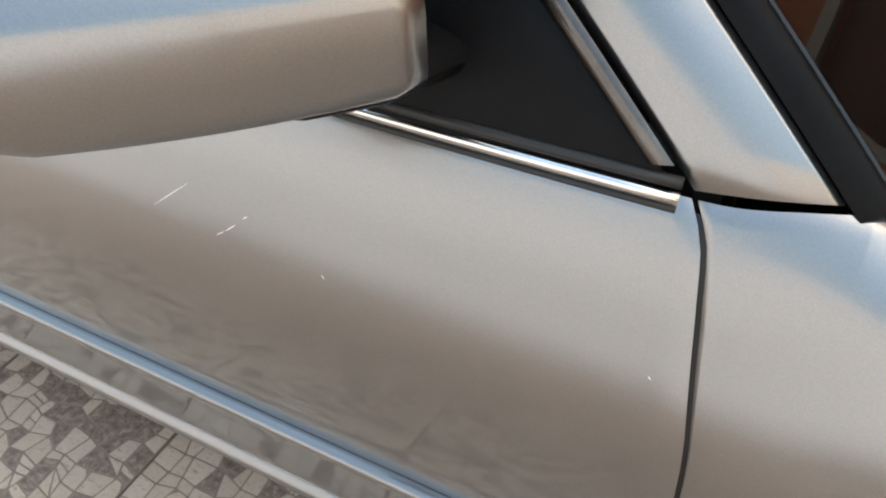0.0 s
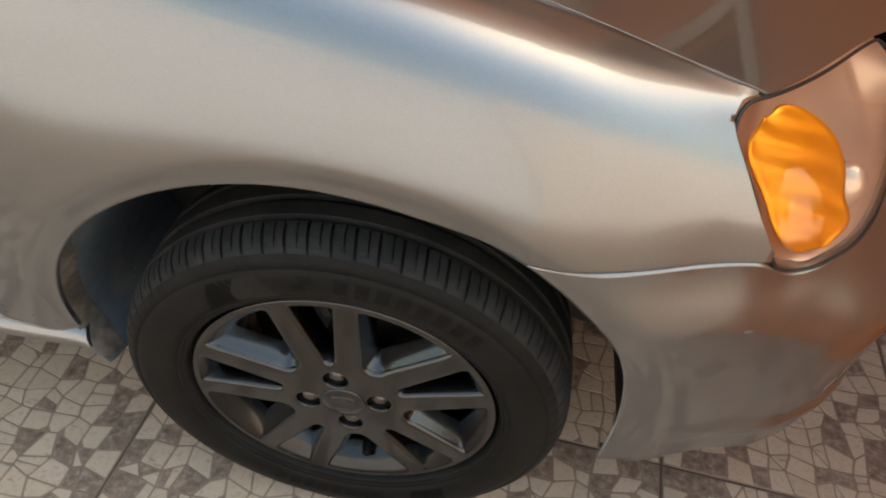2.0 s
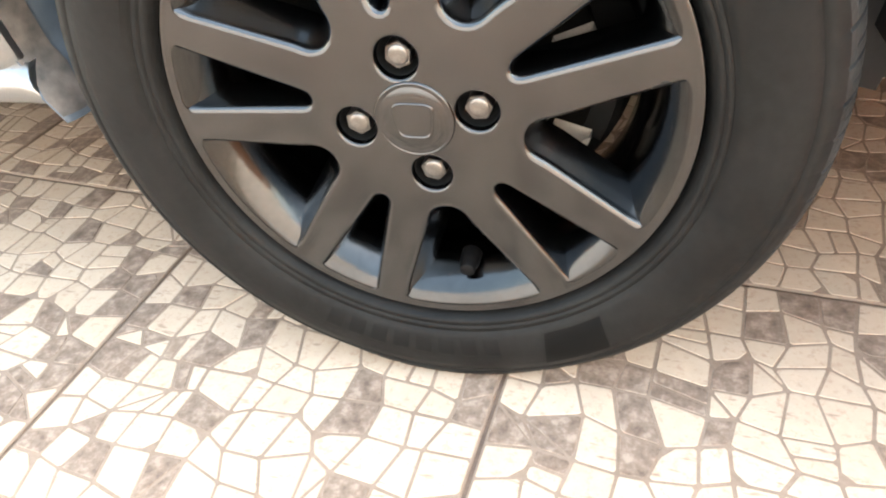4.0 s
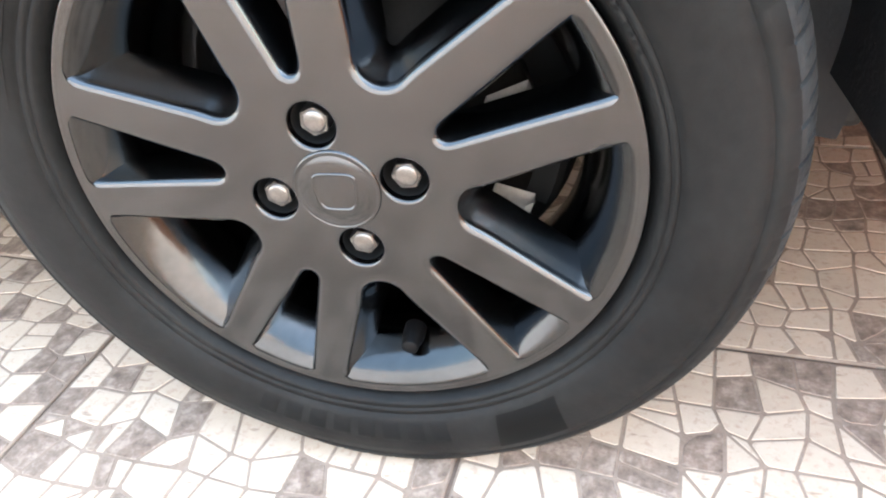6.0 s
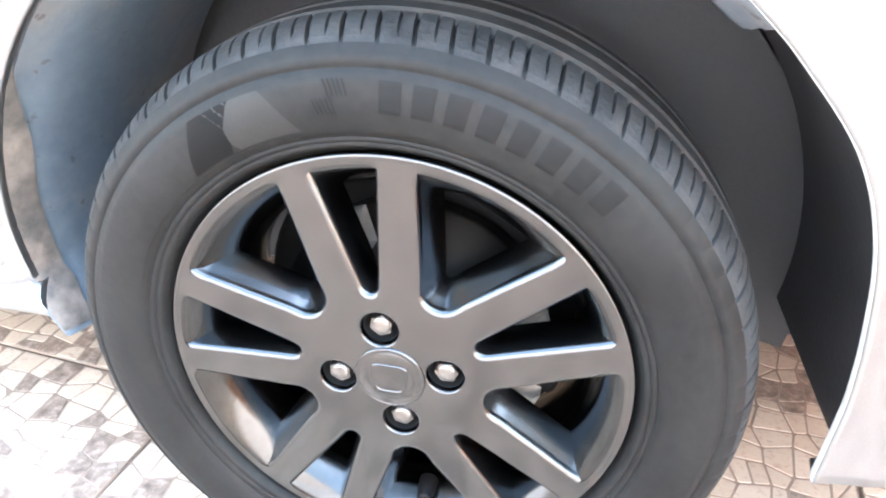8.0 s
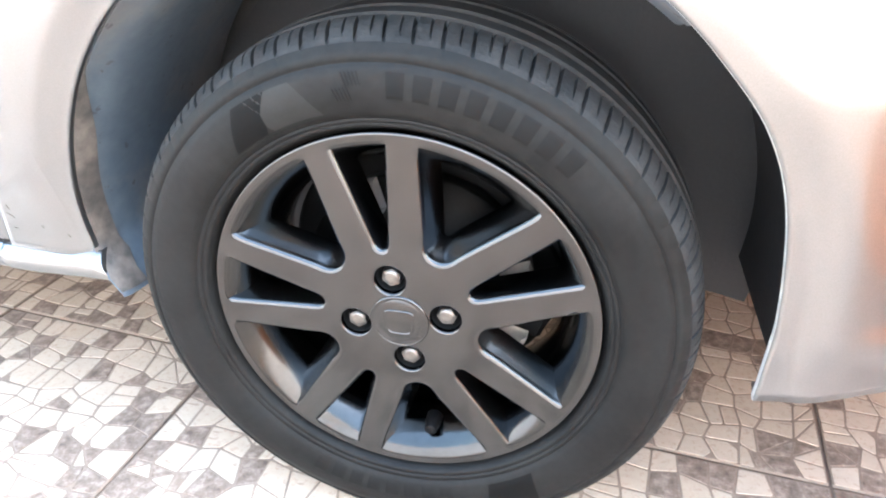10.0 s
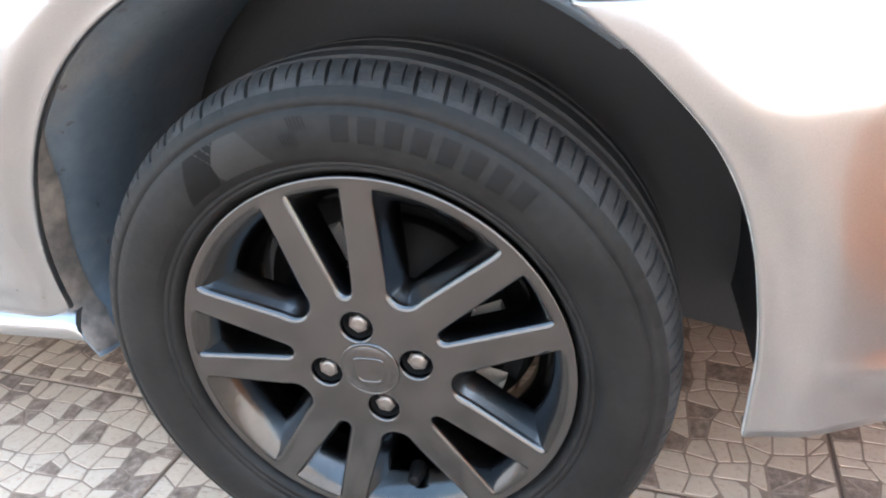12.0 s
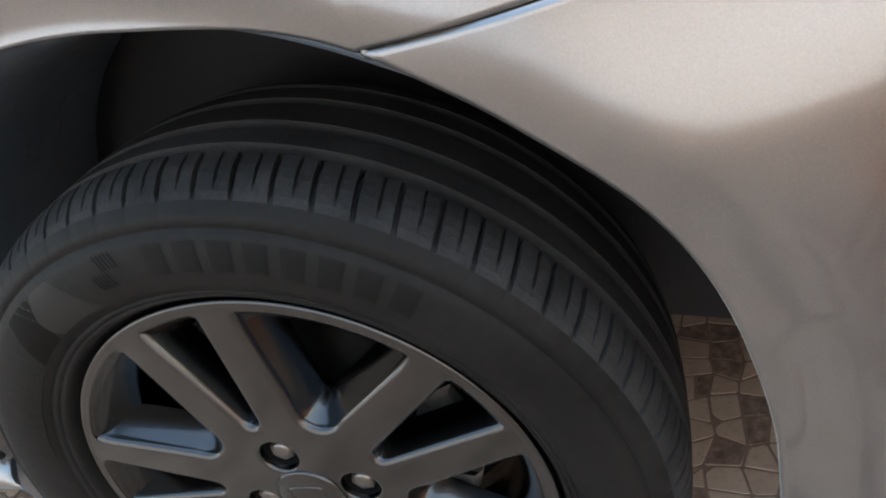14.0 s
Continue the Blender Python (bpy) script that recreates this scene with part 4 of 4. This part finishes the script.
def build_rim():
    bm = bmesh.new()
    holes = []
    for k in range(5):
        holes.append(window_loop(PHI + 72 * k, W_NARROW, False))
        holes.append(window_loop(PHI + 36 + 72 * k, W_BIG, True))
    for k in range(4):
        a = radians(90 + 10.1 - 90 * k)
        holes.append(np.array([(.05 * math.cos(a) + .0165 * math.cos(b), .05 * math.sin(a) + .0165 * math.sin(b)) for b in np.linspace(0, 2 * math.pi, 33)[:-1]]))
    rim_out = np.array([(.2022 * math.cos(b), .2022 * math.sin(b)) for b in np.linspace(0, 2 * math.pi, 181)[:-1]])
    edges = []

    def ring(pts, depth=None):
        vs = [bm.verts.new((p[0], face_depth(*p) if depth is None else depth, p[1])) for p in pts]
        return vs

    def close(vs):
        return [bm.edges.new((vs[i], vs[(i + 1) % len(vs)])) for i in range(len(vs))]

    def hold(pts):
        """Keeps a window's outer end inside the ring of the rim."""
        rr = np.linalg.norm(pts, axis=1, keepdims=True)
        return np.where(rr > RING, pts / rr * RING, pts)

    outer = ring(rim_out)
    edges += close(outer)
    tops = []
    for i, h in enumerate(holes):
        wide = hold(offset_loop(h, .0062 if i < 10 else .0036))
        vs = ring(wide)
        edges += close(vs)
        tops.append(vs)
    bmesh.ops.triangle_fill(bm, edges=edges, use_beauty=True)
    kill = []
    for f in bm.faces:
        c = f.calc_center_median()
        for i, h in enumerate(holes):
            # inside a hole?
            inside = False
            p = h
            q = np.roll(h, 1, 0)
            cond = (p[:, 1] > c.z) != (q[:, 1] > c.z)
            xi = (q[:, 0] - p[:, 0]) * (c.z - p[:, 1]) / (q[:, 1] - p[:, 1] + 1e-12) + p[:, 0]
            if np.sum(cond & (c.x < xi)) % 2:
                kill.append(f)
                break
    bmesh.ops.delete(bm, geom=kill, context="FACES_ONLY")
    # walls of the windows and nut holes
    for i, (h, vs) in enumerate(zip(holes, tops)):
        if i < 10:
            steps = [(.0044, .00035), (.0026, .0013), (.0011, .0029), (.0003, .0050), (-.0006, .0078)] + ([(-.0022, .013), (-.0042, .022), (-.0056, .034)] if i % 2 == 0 else [(-.0042, .013), (-.0090, .022), (-.0130, .034)])
        else:
            steps = [(.0018, .0003), (.0007, .0011), (.0001, .0024), (-.0006, .024)]
        prev = vs
        for d, deep in steps:
            pts = offset_loop(h, d)
            if i < 10:
                # the outer end drops straight back behind the barrel's slope
                rr = np.linalg.norm(pts, axis=1, keepdims=True)
                pts = hold(np.where(np.linalg.norm(h, axis=1, keepdims=True) > .1895, pts / rr * RING, pts))
            nxt = [bm.verts.new((p[0], face_depth(*p) + deep, p[1])) for p in pts]
            for j in range(len(prev)):
                k = (j + 1) % len(prev)
                bm.faces.new((prev[j], prev[k], nxt[k], nxt[j]))
            prev = nxt
        if i >= 10:
            bm.faces.new(prev)
    # lip of the rim: rolls over to the flange and back to the bead
    prev = outer
    for r, d in ((.2042, FACE - .0003), (.2060, FACE - .0007), (.2078, FACE - .0004), (.2090, FACE + .0010), (.2093, FACE + .0040), (.2085, FACE + .0080), (.2060, FACE + .013)):
        nxt = [bm.verts.new((r * math.cos(b), d, r * math.sin(b))) for b in np.linspace(0, 2 * math.pi, 181)[:-1]]
        for j in range(180):
            k = (j + 1) % 180
            bm.faces.new((prev[j], prev[k], nxt[k], nxt[j]))
        prev = nxt
    bmesh.ops.recalc_face_normals(bm, faces=bm.faces[:])
    if sum(f.normal.y * f.calc_area() for f in bm.faces) > 0:
        bmesh.ops.reverse_faces(bm, faces=bm.faces[:])
    return bm


wheel = part("alloy_wheel", build_rim(), rim_paint, car, "graphite ten-spoke alloy wheel", loc=pose(0, 0, HUB_Z, 0, 0, math.degrees(STEER)))
wn_mod = wheel.modifiers.new("normals", "WEIGHTED_NORMAL")
wn_mod.weight = 90
part("barrel", lathe([(.2018, FACE + .0003), (.2002, FACE + .0004), (.1985, FACE + .0010), (.1960, FACE + .0025), (.1928, FACE + .0051), (.1887, FACE + .0092), (.1838, FACE + .0152), (.1785, FACE + .0235), (.1730, FACE + .034), (.1688, FACE + .045), (.1665, .056), (.167, .075), (.168, .10), (.176, .13), (.186, .155), (.197, .165)], 120), barrel_paint, wheel, "shiny inner barrel of the wheel")
# back faces between windows, so that no light comes past the spokes
# tyre
LUGS = 72
SEG = LUGS * 8
prof = [(.2070, FACE + .012), (.2100, FACE + .0085), (.2122, FACE + .0045), (.2138, FACE - .0005), (.2150, FACE - .0035), (.2165, FACE - .0055), (.2196, FACE - .0075), (.2201, FACE - .0058), (.2207, FACE - .0080), (.2247, FACE - .0102), (.2252, FACE - .0085), (.2258, FACE - .0108),
        (.233, FACE - .0142), (.240, FACE - .0168), (.248, FACE - .0182), (.256, FACE - .0180), (.263, FACE - .0166), (.2700, FACE - .0144), (.2706, FACE - .0126), (.2713, FACE - .0138), (.278, FACE - .0095), (.2835, FACE - .0050), (.2872, FACE - .0005),
        (.2905, FACE + .005), (.2935, FACE + .011), (.2958, FACE + .018), (.2975, FACE + .027), (.2980, FACE + .0315), (.2915, FACE + .033), (.2915, FACE + .0405), (.2988, FACE + .042), (.2998, FACE + .062), (.2935, FACE + .0635), (.2935, FACE + .0725), (.3002, FACE + .074), (.3002, FACE + .088), (.3002, FACE + .102), (.2935, FACE + .1035), (.2935, FACE + .1125), (.2998, FACE + .114), (.2988, FACE + .134), (.2915, FACE + .1355), (.2915, FACE + .143), (.2978, FACE + .1445), (.2950, FACE + .160), (.285, FACE + .174), (.26, FACE + .183), (.23, FACE + .180), (.2065, FACE + .166)]
N_SIDE = 21
STEP = (0, .09, .12, .445, .47, .515, .54, .97)


def tyre_rows(first, last):
    rows = []
    for i in range(SEG):
        ph = i % 8
        cut = ph in (0,) or (ph == 4)
        row = []
        for k in range(first, last):
            r, d = prof[k]
            r += .0070 * float(smoothstep(.245, .285, r))
            a = 2 * math.pi * (i - ph + 8 * STEP[ph] + (0.32 * min(k - N_SIDE, 5) if k >= N_SIDE else 0)) / SEG
            if N_SIDE <= k <= N_SIDE + 7 and ph in (0, 1):
                r = r - (.0006, .0030, .0052, .0070)[min(k - N_SIDE, 3)]
            elif N_SIDE + 2 <= k <= N_SIDE + 6 and ph in (4, 5):
                r = r - (.0012 if k == N_SIDE + 2 else .0036)
            x, z = r * math.cos(a), r * math.sin(a)
            # flattened where it stands on the floor
            z = max(z, -HUB_Z + .0012)
            if z < -.27 and d < .02:
                d = d - .004 * float(smoothstep(-.27, -.295, z)) * (1 if k > 8 else 0)
            row.append((x, d, z))
        rows.append(row)
    return rows


tyre = part("tyre", sheet(tyre_rows(0, N_SIDE + 1), None, True), rubber, wheel, "black tyre sidewall with faded lettering")
tread = part("tread", sheet(tyre_rows(N_SIDE, len(prof)), None, True), tread_rubber, wheel, "worn tread with shoulder grooves", smooth=False)


def side_depth(r):
    return float(np.interp(r, [p[0] + .0070 * float(smoothstep(.245, .285, p[0])) for p in prof[:22]], [p[1] for p in prof[:22]]))


def sidewall_block(r0, r1, a0, a1, lift=0.0007, skew=0.0):
    """A thin raised patch on the sidewall between radii and angles (degrees)."""
    rows = []
    for a in np.linspace(a0, a1, 7):
        rows.append([((r) * math.cos(radians(a + skew * (r - r0) / (r1 - r0))), side_depth(r) - lift * (.35 if r in (r0, r1) or a in (a0, a1) else 1), r * math.sin(radians(a + skew * (r - r0) / (r1 - r0)))) for r in np.linspace(r0, r1, 12)])
    return sheet(rows, (0, -1, 0))


for k in range(8):
    part("sidewall_bar", sidewall_block(.2455, .2685, 89.8 - 5.25 * k - 3.9, 89.8 - 5.25 * k - .4), letter_rubber, wheel)
marks = [sidewall_block(.2570, .2690, 94.3 + .75 * k, 94.7 + .75 * k, .0006, 0.6) for k in range(5)] + [sidewall_block(.2440, .2560, 96.6 + .75 * k, 97.0 + .75 * k, .0006, 0.6) for k in range(5)]
for m_ in marks:
    part("sidewall_hatch", m_, letter_rubber, wheel)
for k in range(8):
    part("sidewall_bar", sidewall_block(.232, .252, -117 + 5.4 * k, -117 + 5.4 * k + 3.7), letter_rubber, wheel)
part("sidewall_wedge", sidewall_block(.233, .269, 104, 117.0, .0004, 5.0), dusty_rubber, wheel, "pale dusty patch on the sidewall")
for w in ((119, 129.0, -6.0), (-64, -50, -3.0)):
    part("sidewall_wedge", sidewall_block(.233, .269, w[0], w[1], .0004, w[2]), smooth_rubber, wheel, "smooth dark wedge on the sidewall")
part("sidewall_rib", sidewall_block(.2316, .2326, 104, 163, .0009), rubber, wheel)
small = [sidewall_block(.2165, .2205, 44 - 1.5 * k, 45 - 1.5 * k, .0004) for k in range(14) if k % 5 != 3]
for m_ in small:
    part("sidewall_print", m_, letter_rubber, wheel)


def lug_nut():
    bm = bmesh.new()
    bmesh.ops.create_cone(bm, cap_ends=True, segments=6, radius1=.0113, radius2=.0113, depth=.020, matrix=Matrix.Rotation(math.pi / 2, 4, "X") @ Matrix.Translation((0, 0, -.0110)))
    bmesh.ops.bevel(bm, geom=bm.edges[:], offset=.0009, segments=2, affect="EDGES")
    prof_n = [(.0088, .0016), (.0082, .0004), (.0068, -.0003), (.0040, -.0006), (.0001, -.0007)]
    v, f = lathe([(r, d) for r, d in prof_n], 20)
    me = bpy.data.meshes.new("tmp")
    me.from_pydata([tuple(p) for p in v], [], f)
    bm.from_mesh(me)
    bmesh.ops.recalc_face_normals(bm, faces=bm.faces[:])
    return bm


nut_mesh = None
for k in range(4):
    a = radians(90 + 10.1 - 90 * k)
    m_ = pose(.05 * math.cos(a), -.0005, .05 * math.sin(a), 0, 17 * k + 8, 0)
    if nut_mesh is None:
        nut = part("lug_nut", lug_nut(), nut_steel, wheel, "worn bright wheel nut", loc=m_)
        nut_mesh = nut.data
        for p in nut_mesh.polygons:
            p.use_smooth = len(p.vertices) < 6 and p.area < 2e-5
    else:
        o = new("lug_nut", nut_mesh)
        o.parent, o.matrix_basis = wheel, m_
        tagged(o, "worn bright wheel nut")
# seats at the foot of the nut holes, near-black to paint the shade there
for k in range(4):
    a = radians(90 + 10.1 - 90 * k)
    part("nut_seat", lathe([(.0001, .0190), (.0105, .0190), (.0156, .0160), (.0161, .0050)], 24), shade_black, wheel, "recess round the wheel nut, shade in its colour", loc=pose(.05 * math.cos(a), FACE, .05 * math.sin(a)))
# centre cap with a plain framed badge
cap = part("centre_cap", lathe([(.0324, FACE + .003), (.0320, FACE - .0018), (.0310, FACE - .0032), (.0298, FACE - .0030), (.0290, FACE - .0022), (.0278, FACE - .0030), (.018, FACE - .0036), (.0001, FACE - .0038)], 64), rim_paint, wheel, "graphite centre cap")
rows = []
for k, d in ((1.0, -.0028), (.97, -.0043), (.90, -.0045), (.84, -.0036), (.81, -.0030)):
    ring = []
    for b in np.linspace(0, 2 * math.pi, 49):
        cb, sb = math.cos(b), math.sin(b)
        z = math.copysign(abs(sb) ** .45, sb) * .0155
        ring.append((math.copysign(abs(cb) ** .45, cb) * (.0162 + .11 * z) * k, FACE + d, z * k))
    rows.append(ring)
part("badge", sheet(rows, None), rim_paint, wheel, "plain framed badge on the cap")
# valve
va = radians(-81)
part("valve", join(lathe([(.0001, .000), (.0060, .000), (.0072, .0012), (.0075, .008), (.0088, .010), (.0096, .016), (.0100, .026)], 16)), black_plastic, wheel, "black rubber valve", loc=pose(.1715 * math.cos(va), .009, .1690 * math.sin(va), 0, 0, 0))
# brake disc, hub, caliper: near-black, the shade behind the spokes is in their colour
disc = part("brake_disc", lathe([(.03, .062), (.072, .062), (.075, .074), (.131, .074), (.131, .096), (.08, .096)], 72), shaded_disc_steel, wheel, "rusty steel brake disc, shade in its colour")
part("hub", lathe([(.0001, .045), (.03, .045), (.033, .05), (.034, .064), (.072, .066)], 48), shaded_disc_steel, wheel, "dull hub, shade in its colour")
part("back_plate", lathe([(.05, .11), (.16, .112), (.165, .118), (.165, .125)], 48), shade_black, wheel, "dark back plate")


def caliper(a0, a1, r0, r1, y0, y1):
    rows = []
    for a in np.linspace(radians(a0), radians(a1), 8):
        ring = [(r0, y0), (r1, y0), (r1 + .006, y0 + .008), (r1 + .006, y1), (r0, y1), (r0, y0)]
        rows.append([(r * math.cos(a), d, r * math.sin(a)) for r, d in ring])
    return sheet(rows, None)


part("caliper", caliper(-24, 8, .108, .150, .076, .118), shade_black, wheel, "dark brake caliper", smooth=False)
for a0, a1 in ((14, 22), (-26.5, -17.5)):
    part("caliper_ear", caliper(a0, a1, .105, .131, .040, .060), caliper_metal, wheel, "pale cream end of the brake caliper", smooth=False)
part("caliper_bracket", caliper(106, 112.5, .103, .133, .040, .060), caliper_metal, wheel, "pale grey bracket", smooth=False)
part("strut", tube([(-.03, .15, .02), (-.02, .18, .20)], .028, 16), sheen_liner, wheel, "dark suspension strut")
# the other wheels share these meshes
for m_ in (pose(0, 2 * MID_Y, HUB_Z, 0, 0, 180 + math.degrees(STEER)), pose(-2.62, .01, HUB_Z), pose(-2.62, 2 * MID_Y - .01, HUB_Z, 0, 0, 180)):
    copy_thing(wheel, m_)

# ---- floor tiles and their mosaic stones ----
floor_turn = Matrix.Rotation(T_TURN, 4, "Z")
bed = box_bm(.0022, TILE - .0022, .0022, TILE - .0022, -.010, 0, .0012, 1)
tile_mesh = bpy.data.meshes.new("tile")
bed.to_mesh(tile_mesh)
bed.free()
tile_mesh.materials.append(bed_mat)
part("joint_bed", ([(*(floor_turn @ Vector((T_A - 5 * TILE, T_B - 4 * TILE, 0))).xy, -.0028), (*(floor_turn @ Vector((T_A + 4 * TILE, T_B - 4 * TILE, 0))).xy, -.0028), (*(floor_turn @ Vector((T_A + 4 * TILE, T_B + 3 * TILE, 0))).xy, -.0028), (*(floor_turn @ Vector((T_A - 5 * TILE, T_B + 3 * TILE, 0))).xy, -.0028)], [(0, 1, 2, 3)]), joint_mat, floor, "dark joint between the tiles", smooth=False)
rng = random.Random(7)


def stone_cells(n=12):
    """Crooked four- and three-sided stones that fill one tile, as lists of corners."""
    step = (TILE - .006) / n
    g = {}
    for i in range(n + 1):
        for j in range(n + 1):
            jx = 0 if i in (0, n) else rng.uniform(-.30, .30) * step
            jy = 0 if j in (0, n) else rng.uniform(-.30, .30) * step
            g[i, j] = (.003 + i * step + jx, .003 + j * step + jy)
    cells = []
    for i in range(n):
        for j in range(n):
            c = [g[i, j], g[i + 1, j], g[i + 1, j + 1], g[i, j + 1]]
            q = rng.random()
            if q < .07:
                cells += [[c[0], c[1], c[2]], [c[0], c[2], c[3]]]
            elif q < .14:
                s = rng.uniform(.42, .58)
                a = tuple(c[0][k] + (c[1][k] - c[0][k]) * s for k in (0, 1))
                b = tuple(c[3][k] + (c[2][k] - c[3][k]) * (1 - s) for k in (0, 1))
                cells += [[c[0], a, b, c[3]], [a, c[1], c[2], b]]
            elif q < .26:
                k = rng.randrange(4)
                p, nx, pv = c[k], c[(k + 1) % 4], c[k - 1]
                a = tuple(p[t] + (nx[t] - p[t]) * .3 for t in (0, 1))
                b = tuple(p[t] + (pv[t] - p[t]) * .3 for t in (0, 1))
                cc = list(c)
                cc[k:k + 1] = [b, a]
                cells.append(cc)
            else:
                cells.append(c)
    return cells


def stone_solid(c, h):
    """A low stone with sloping edges, from its corners."""
    p = np.array(c)
    n = len(p)
    gap = rng.uniform(.0006, .0015)
    wear = [(rng.uniform(.0005, .0032), rng.uniform(.0005, .0032)) for _ in range(n)]

    def ring(d):
        q = []
        for k in range(n):
            a, b = p[k - 1] - p[k], p[(k + 1) % n] - p[k]
            a, b = a / np.linalg.norm(a), b / np.linalg.norm(b)
            q.append(p[k] + (a + b) * d / max(abs(a[0] * b[1] - a[1] * b[0]), .55))
        out = []
        for k in range(n):
            for nb, w in zip((q[k - 1], q[(k + 1) % n]), wear[k]):
                e = nb - q[k]
                out.append(q[k] + e * min(w / np.linalg.norm(e), .28))
        return out

    lo, hi = ring(gap), ring(gap + .0010)
    n = len(lo)
    v = [(*q, -.001) for q in lo] + [(*q, h) for q in hi]
    f = [tuple(range(n, 2 * n))] + [(k, (k + 1) % n, n + (k + 1) % n, n + k) for k in range(n)]
    return v, f


single = 0
rest_v, rest_f = [], []
layouts = [stone_cells() for _ in range(4)]
for i in range(-5, 4):
    for j in range(-4, 3):
        org = Vector((T_A + i * TILE, T_B + j * TILE, 0))
        t_ob = new("tile", tile_mesh)
        t_ob.parent = floor
        t_ob.matrix_basis = floor_turn @ Matrix.Translation(org)
        quarter = rng.randrange(4)
        for c in layouts[rng.randrange(4)]:
            for _ in range(quarter):
                c = [(TILE - y, x) for x, y in c]
            h = rng.uniform(.0004, .0009)
            mid = floor_turn @ (org + Vector((*np.mean(c, 0), 0)))
            if single < 300 and -.62 < mid.x < .10 and -.20 < mid.y < .22:
                mx, my = np.mean(c, 0)
                me_d = stone_solid([(x - mx, y - my) for x, y in c], h)
                part("stone", me_d, stone_one, floor, smooth=False, loc=floor_turn @ Matrix.Translation(org + Vector((mx, my, 0))))
                single += 1
            else:
                v, f = stone_solid(c, h)
                k = len(rest_v)
                rest_v += [tuple(floor_turn @ (org + Vector(q))) for q in v]
                rest_f += [tuple(a + k for a in q) for q in f]
rest = part("mosaic_stones", (rest_v, rest_f), stone_many, floor, smooth=False)
tagged(rest, "cream and brown mosaic stones set in the tiles", kind="stuff")
